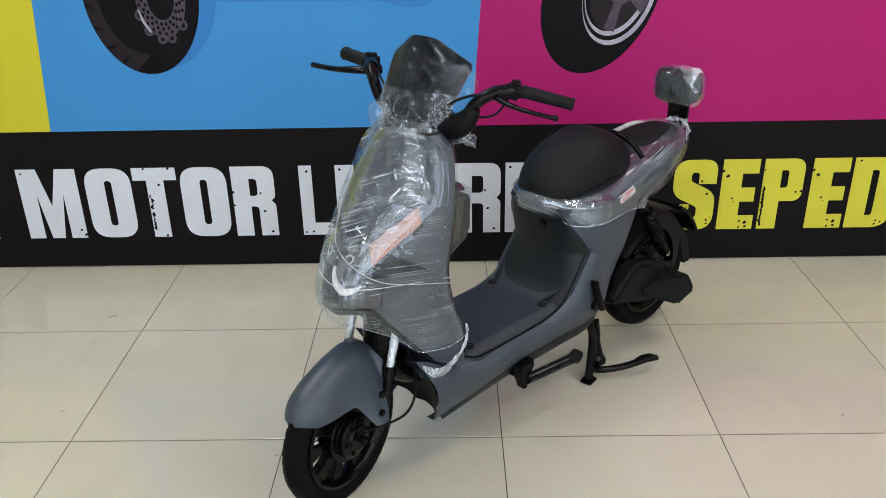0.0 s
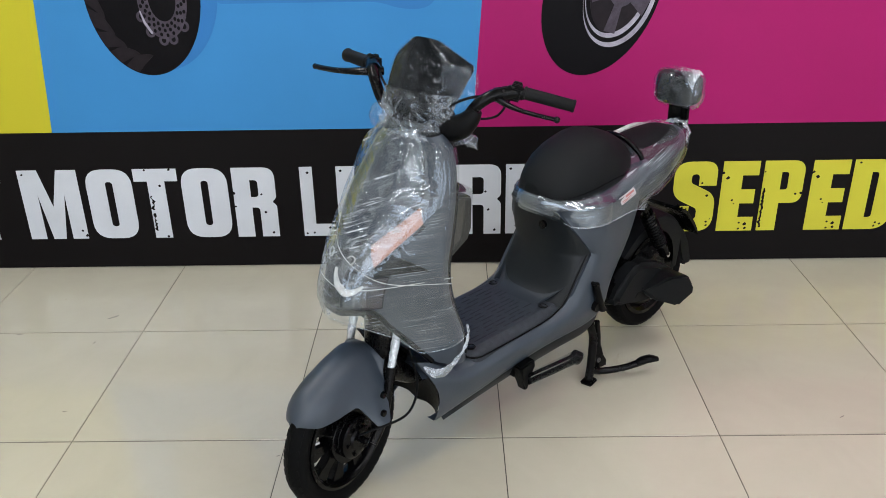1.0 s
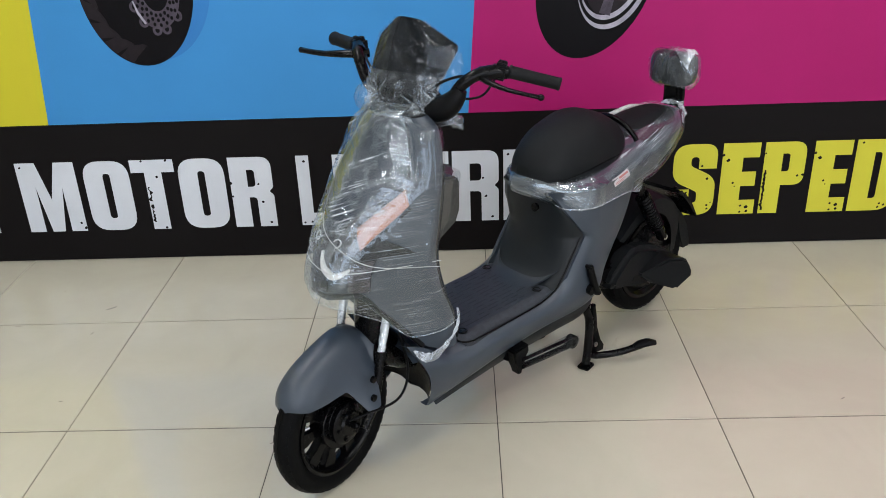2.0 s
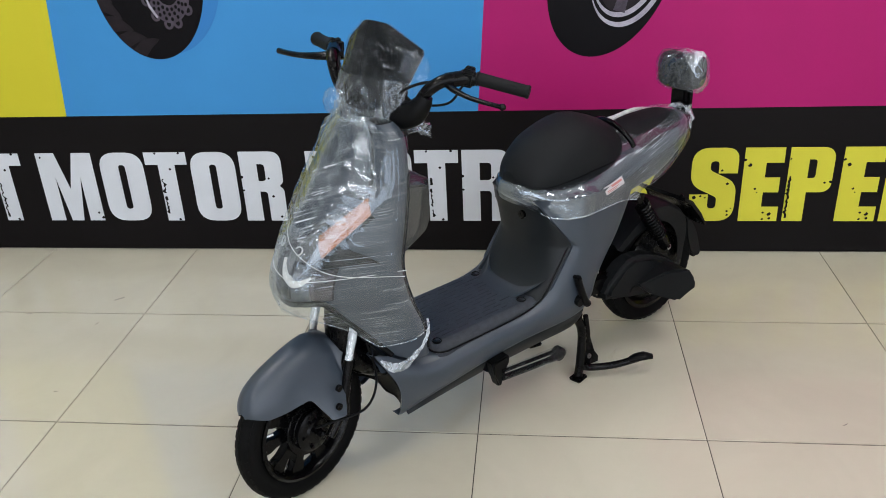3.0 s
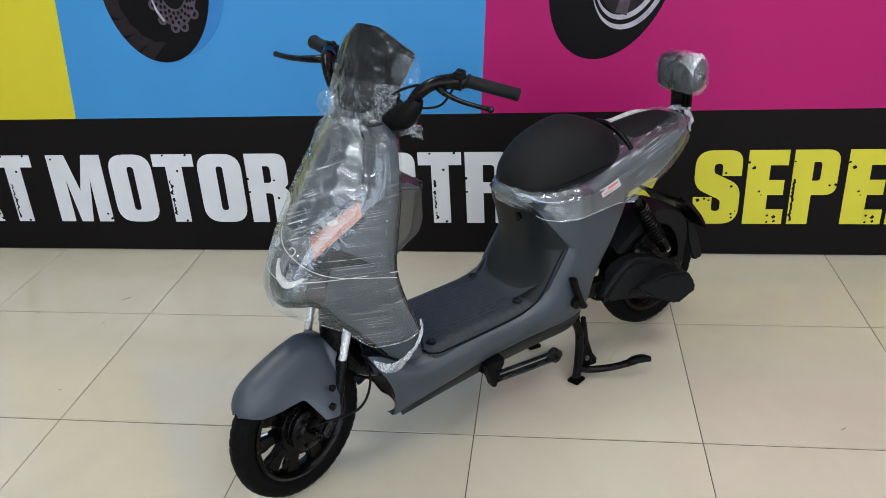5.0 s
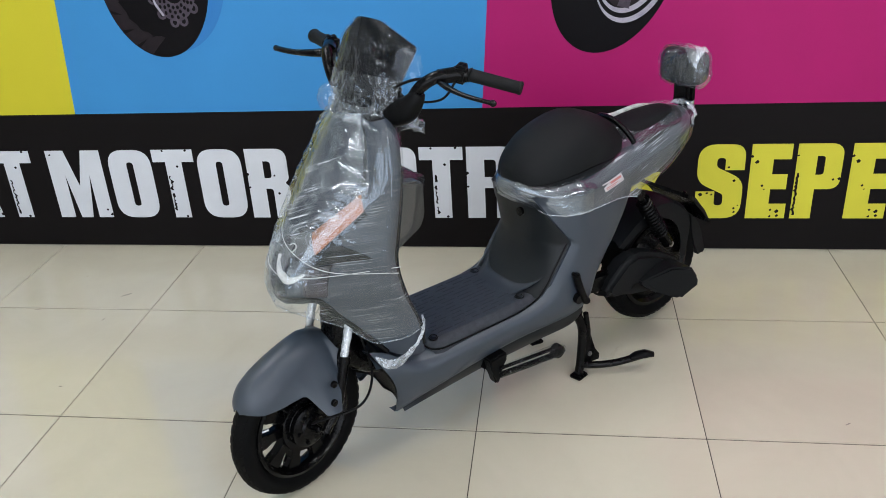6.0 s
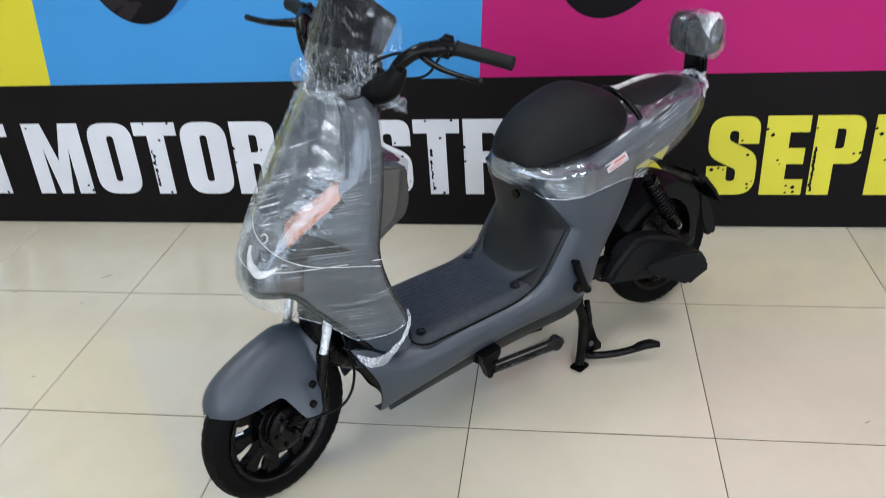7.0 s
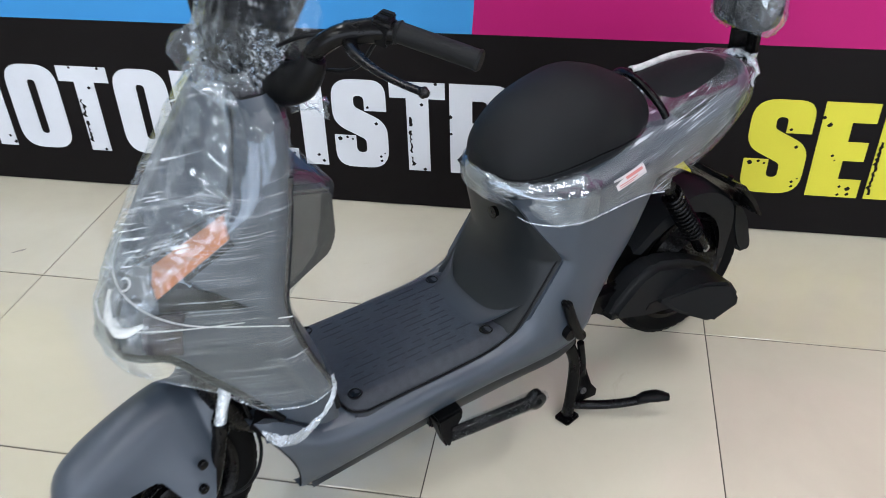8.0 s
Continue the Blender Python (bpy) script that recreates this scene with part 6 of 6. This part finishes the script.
def rear():
    r, w = 0.190, 0.036
    at = pose(*RC)
    ty = part("rear_tyre", moved(tyre_mesh(r, w), at), M_TYRE, scooter, "black rubber tyre")
    tagged(part("tread", moved(tread_mesh(r, w), at), M_TYRE, ty), kind="stuff")
    rim = part("rear_rim", moved(lathe([(0.142, -0.03), (0.142, 0.03), (0.130, 0.032), (0.118, 0.022), (0.118, -0.022), (0.130, -0.032)], 56), at), M_METAL, scooter, "black rear wheel rim")
    part("hub_motor", moved(lathe([(0.001, -0.050), (0.085, -0.050), (0.105, -0.034), (0.118, -0.020), (0.118, 0.020), (0.105, 0.034), (0.085, 0.050), (0.001, 0.050)], 48, False), at), M_METAL, rim, "black hub motor")
    # deep rear mudguard: two cheeks and a crown over the wheel
    arch = [(-0.40, 0.340), (-0.48, 0.396), (-0.56, 0.424), (-0.63, 0.412), (-0.695, 0.366), (-0.712, 0.310), (-0.700, 0.215), (-0.676, 0.215), (-0.668, 0.295), (-0.63, 0.355), (-0.56, 0.385), (-0.47, 0.360), (-0.42, 0.330)]
    outer = spline([(x, 0, z) for x, z in arch[:7]], 26)
    inner = spline([(x, 0, z) for x, z in arch[7:]][::-1], 26)
    rows = []
    for o, i_ in zip(outer, inner):
        rows.append([Vector((i_.x, -0.068, i_.z)), Vector((o.x, -0.066, o.z)), Vector((o.x - 0.006, -0.05, o.z + 0.008)), Vector((o.x - 0.008, 0, o.z + 0.012)), Vector((o.x - 0.006, 0.05, o.z + 0.008)), Vector((o.x, 0.066, o.z)), Vector((i_.x, 0.068, i_.z))])
    mg = part("rear_mudguard", from_grid(rows), M_COVER, scooter, "charcoal rear mudguard", 50)
    part("plate_bracket", slab([(-0.660, 0.440), (-0.700, 0.418), (-0.745, 0.366), (-0.778, 0.318), (-0.772, 0.314), (-0.738, 0.358), (-0.694, 0.408), (-0.656, 0.430)], -0.092, 0.092, 0.002), M_METAL, mg, "black plate bracket")
    part("reflector_flap", slab([(-0.735, 0.345), (-0.775, 0.318), (-0.812, 0.265), (-0.835, 0.200), (-0.838, 0.180), (-0.825, 0.168), (-0.800, 0.172), (-0.782, 0.205), (-0.760, 0.262)], 0.010, 0.040, 0.008), M_COVER, mg, "charcoal hanging flap")
    part("lock_stud", tube([(-0.668, 0.066, 0.430), (-0.672, 0.070, 0.442)], 0.006, 10, 3), M_METAL, mg)
    # swing arm cover with a foot rest standing out
    cover = part("swing_arm_cover", slab([(-0.298, 0.232), (-0.306, 0.262), (-0.378, 0.322), (-0.428, 0.334), (-0.515, 0.308), (-0.630, 0.246), (-0.634, 0.206), (-0.575, 0.182), (-0.480, 0.190), (-0.400, 0.206), (-0.330, 0.212)], 0.060, 0.119, 0.016, 3, 0.95), M_COVER, scooter, "charcoal swing arm cover", 65)
    part("vent_slot", slab([(-0.400, 0.222), (-0.470, 0.210), (-0.480, 0.222), (-0.470, 0.236), (-0.410, 0.238)], 0.110, 0.1205, 0.002), M_DARK, cover)
    part("axle_bolt", tube([(-0.49, 0.118, 0.198), (-0.49, 0.125, 0.198)], 0.009, 12, 2), M_STEEL, cover, "steel axle bolt")
    rest = slab([(-0.425, 0.240), (-0.520, 0.276), (-0.585, 0.264), (-0.622, 0.214), (-0.622, 0.186), (-0.550, 0.162), (-0.470, 0.200)], 0.100, 0.190, 0.008, 2, 0.97)
    for v in rest.verts:
        if v.co.y > 0.145:
            v.co.y = 0.122 + (v.co.y - 0.122) * min(1.0, max(0.12, (-0.43 - v.co.x) / 0.13))
    part("foot_rest", rest, M_COVER, scooter, "charcoal passenger foot rest", 50)
    part("swing_arm", joined(slab([(-0.22, 0.25), (-0.22, 0.30), (-0.40, 0.29), (-0.62, 0.225), (-0.62, 0.18), (-0.42, 0.22)], -0.105, -0.070, 0.008), slab([(-0.22, 0.25), (-0.22, 0.30), (-0.40, 0.29), (-0.62, 0.225), (-0.62, 0.18), (-0.42, 0.22)], 0.062, 0.090, 0.008)), M_METAL, scooter, "black swing arm")
    for side in (1, -1):
        y = side * 0.095
        a, b = Vector((-0.440, y, 0.505)), Vector((-0.578, y, 0.310))
        sh = part("shock", tube([a, b], 0.009, 12, 2), M_METAL, scooter, "black coil spring shock absorber")
        coil = []
        axis = (b - a).normalized()
        e1 = axis.orthogonal().normalized()
        e2 = axis.cross(e1)
        turns, nn = 12, 170
        for k in range(nn + 1):
            t = k / nn
            ang = 2 * math.pi * turns * t
            coil.append(a.lerp(b, 0.12 + 0.66 * t) + (e1 * math.cos(ang) + e2 * math.sin(ang)) * 0.020)
        part("spring", tube(coil, 0.0038, 7, 0), M_METAL, sh, "glossy black coil spring")
        part("damper_body", tube([a.lerp(b, 0.70), b], 0.0175, 12, 2), M_METAL, sh)
        part("top_eye", tube([a + Vector((0, -0.012, 0)), a + Vector((0, 0.012, 0))], 0.015, 12, 2), M_METAL, sh)
        part("bolt", tube([b + Vector((0, -0.016, 0)), b + Vector((0, 0.016, 0))], 0.009, 10, 2), M_STEEL, sh, "steel bolt")
    part("hose", tube([(-0.26, 0.06, 0.30), (-0.32, 0.062, 0.215), (-0.42, 0.06, 0.185)], 0.004, 8, 12), M_DARK, scooter, "black cable")


rear()


def stand_and_pegs():
    st = part("centre_stand", tube([(-0.207, 0.100, 0.205), (-0.224, 0.104, 0.150), (-0.217, 0.108, 0.060), (-0.209, 0.109, 0.012)], 0.0130, 12, 20), M_METAL, scooter, "black steel centre stand leg")
    part("centre_stand_leg", tube([(-0.205, -0.100, 0.205), (-0.222, -0.104, 0.150), (-0.228, -0.106, 0.060), (-0.230, -0.106, 0.012)], 0.0115, 12, 20), M_METAL, st)
    part("cross_bar", tube([(-0.205, -0.11, 0.215), (-0.205, 0.11, 0.215)], 0.013, 12, 2), M_METAL, st)
    for side in (1, -1):
        part("foot_plate", moved(block((-0.024, -0.019, 0), (0.020, 0.019, 0.012), 0.004), pose(-0.206 if side > 0 else -0.230, side * 0.111, 0.0, 0, 0, 12 * side)), M_METAL, st)
    part("lever", tube([(-0.214, 0.110, 0.042), (-0.250, 0.125, 0.030), (-0.300, 0.160, 0.034), (-0.345, 0.192, 0.048), (-0.365, 0.206, 0.056)], 0.0105, 12, 30), M_METAL, st)
    part("lever_pad", tube([(-0.338, 0.187, 0.048), (-0.352, 0.197, 0.056), (-0.372, 0.212, 0.061), (-0.392, 0.226, 0.058)], [0.011, 0.0155, 0.0165, 0.010], 14, 16, flat=0.7), M_DARK, st)
    part("gusset", slab([(-0.222, 0.130), (-0.224, 0.036), (-0.286, 0.030), (-0.288, 0.048), (-0.268, 0.074), (-0.256, 0.110), (-0.244, 0.150)], 0.106, 0.113, 0.001, 1), M_METAL, st)
    part("gusset_bolt", tube([(-0.246, 0.112, 0.066), (-0.246, 0.117, 0.066)], 0.0075, 12, 2), M_STEEL, st, "bright bolt")
    part("return_spring", tube([(-0.232, 0.108, 0.205), (-0.240, 0.110, 0.150), (-0.242, 0.110, 0.115)], 0.008, 10, 10), M_METAL, st)
    # folding peg wrapped in film under the sill
    br = part("peg_bracket", joined(slab([(0.152, 0.232), (0.095, 0.238), (0.092, 0.214), (0.112, 0.206), (0.120, 0.156), (0.130, 0.150), (0.142, 0.190)], 0.125, 0.158, 0.005), block((0.09, 0.09, 0.19), (0.15, 0.13, 0.235), 0.004)), M_DARK, scooter, "black peg bracket")
    part("foot_peg", joined(tube([(0.122, 0.160, 0.180), (0.02, 0.162, 0.171), (-0.070, 0.162, 0.163)], 0.0085, 12, 12), tube([(0.122, 0.160, 0.200), (0.02, 0.162, 0.192), (-0.070, 0.162, 0.184)], 0.0050, 10, 12),
                            moved(lathe([(0.009, -0.010), (0.019, -0.010), (0.019, 0.010), (0.009, 0.010)], 20), pose(-0.074, 0.162, 0.173))), M_METAL, br, "black folding peg")
    part("peg_film", tube([(0.126, 0.160, 0.190), (0.02, 0.162, 0.183), (-0.070, 0.162, 0.174), (-0.098, 0.162, 0.171)], [0.0150, 0.0158, 0.0195, 0.010], 14, 24), M_FILM_G, br, "clear film round the peg", 80)
    part("far_peg", tube([(0.10, -0.150, 0.19), (-0.02, -0.165, 0.16), (-0.06, -0.166, 0.158)], 0.014, 12, 10), M_METAL, scooter, "black folding peg on the far side")
    kick = part("side_lever", tube([(-0.136, 0.165, 0.385), (-0.146, 0.168, 0.350), (-0.166, 0.166, 0.305), (-0.176, 0.163, 0.292)], [0.012, 0.0125, 0.0125, 0.014], 12, 20, flat=0.8), M_DARK, scooter, "black folded foot lever")
    part("pivot", tube([(-0.150, 0.140, 0.310), (-0.152, 0.168, 0.306)], 0.016, 14, 2), M_DARK, kick)
    part("pin", tube([(-0.136, 0.145, 0.383), (-0.136, 0.176, 0.383)], 0.006, 10, 2), M_METAL, kick)


stand_and_pegs()

# ---- floor tiles, set on the grout bed ----
TILE, GAP, GAP_Y = 0.6, 0.0026, 0.0048      # joints along y, joints along x


def tile_mesh(w, d):
    bm = bmesh.new()
    b = 0.0005
    rows = [[(0, 0, -0.004), (w, 0, -0.004), (w, d, -0.004), (0, d, -0.004)], [(0, 0, -b), (w, 0, -b), (w, d, -b), (0, d, -b)], [(b, b, 0), (w - b, b, 0), (w - b, d - b, 0), (b, d - b, 0)]]
    vs = [[bm.verts.new(p) for p in r] for r in rows]
    for a, c in zip(vs, vs[1:]):
        for i in range(4):
            bm.faces.new((a[i], a[(i + 1) % 4], c[(i + 1) % 4], c[i]))
    bm.faces.new(vs[-1])
    me = bpy.data.meshes.new("tile")
    bm.to_mesh(me)
    bm.free()
    me.materials.append(M_TILE)
    return me


full, short = tile_mesh(TILE - GAP, TILE - GAP_Y), tile_mesh(TILE - GAP, WALL_Y - 2.47 - GAP_Y)
for i in range(-7, 7):
    for j in range(-9, 2):
        ob = new("tile", short if j == 1 else full)
        ob.location = (0.08 + TILE * i + GAP / 2, 1.87 + TILE * j + GAP_Y / 2, 0)
        ob.parent = floor

# scuffs and grime left on the tiles
M_SCUFF = surface("scuff", (0.20, 0.18, 0.15), 0.7, vary=0.3, coarse=80)
rng = random.Random(11)
for x, y, ang, ln, wd in ((-1.26, 2.57, 40, 0.026, 0.005), (-1.54, 2.46, 10, 0.014, 0.003), (-1.26, 2.40, 75, 0.010, 0.003), (-0.53, 1.80, 20, 0.008, 0.003), (-1.20, 2.01, 0, 0.008, 0.003), (1.05, 1.95, 30, 0.012, 0.002), (-1.95, 2.38, 15, 0.016, 0.003)):
    bm = bmesh.new()
    ring = []
    for q in range(10):
        t = 2 * math.pi * q / 10
        px, py = ln * math.cos(t) * rng.uniform(0.6, 1.1), wd * math.sin(t) * rng.uniform(0.5, 1.2)
        c, s = math.cos(radians(ang)), math.sin(radians(ang))
        ring.append(bm.verts.new((x + px * c - py * s, y + px * s + py * c, 0.0006)))
    bm.faces.new(ring)
    finish("scuff", bm, M_SCUFF, floor, smooth=False)
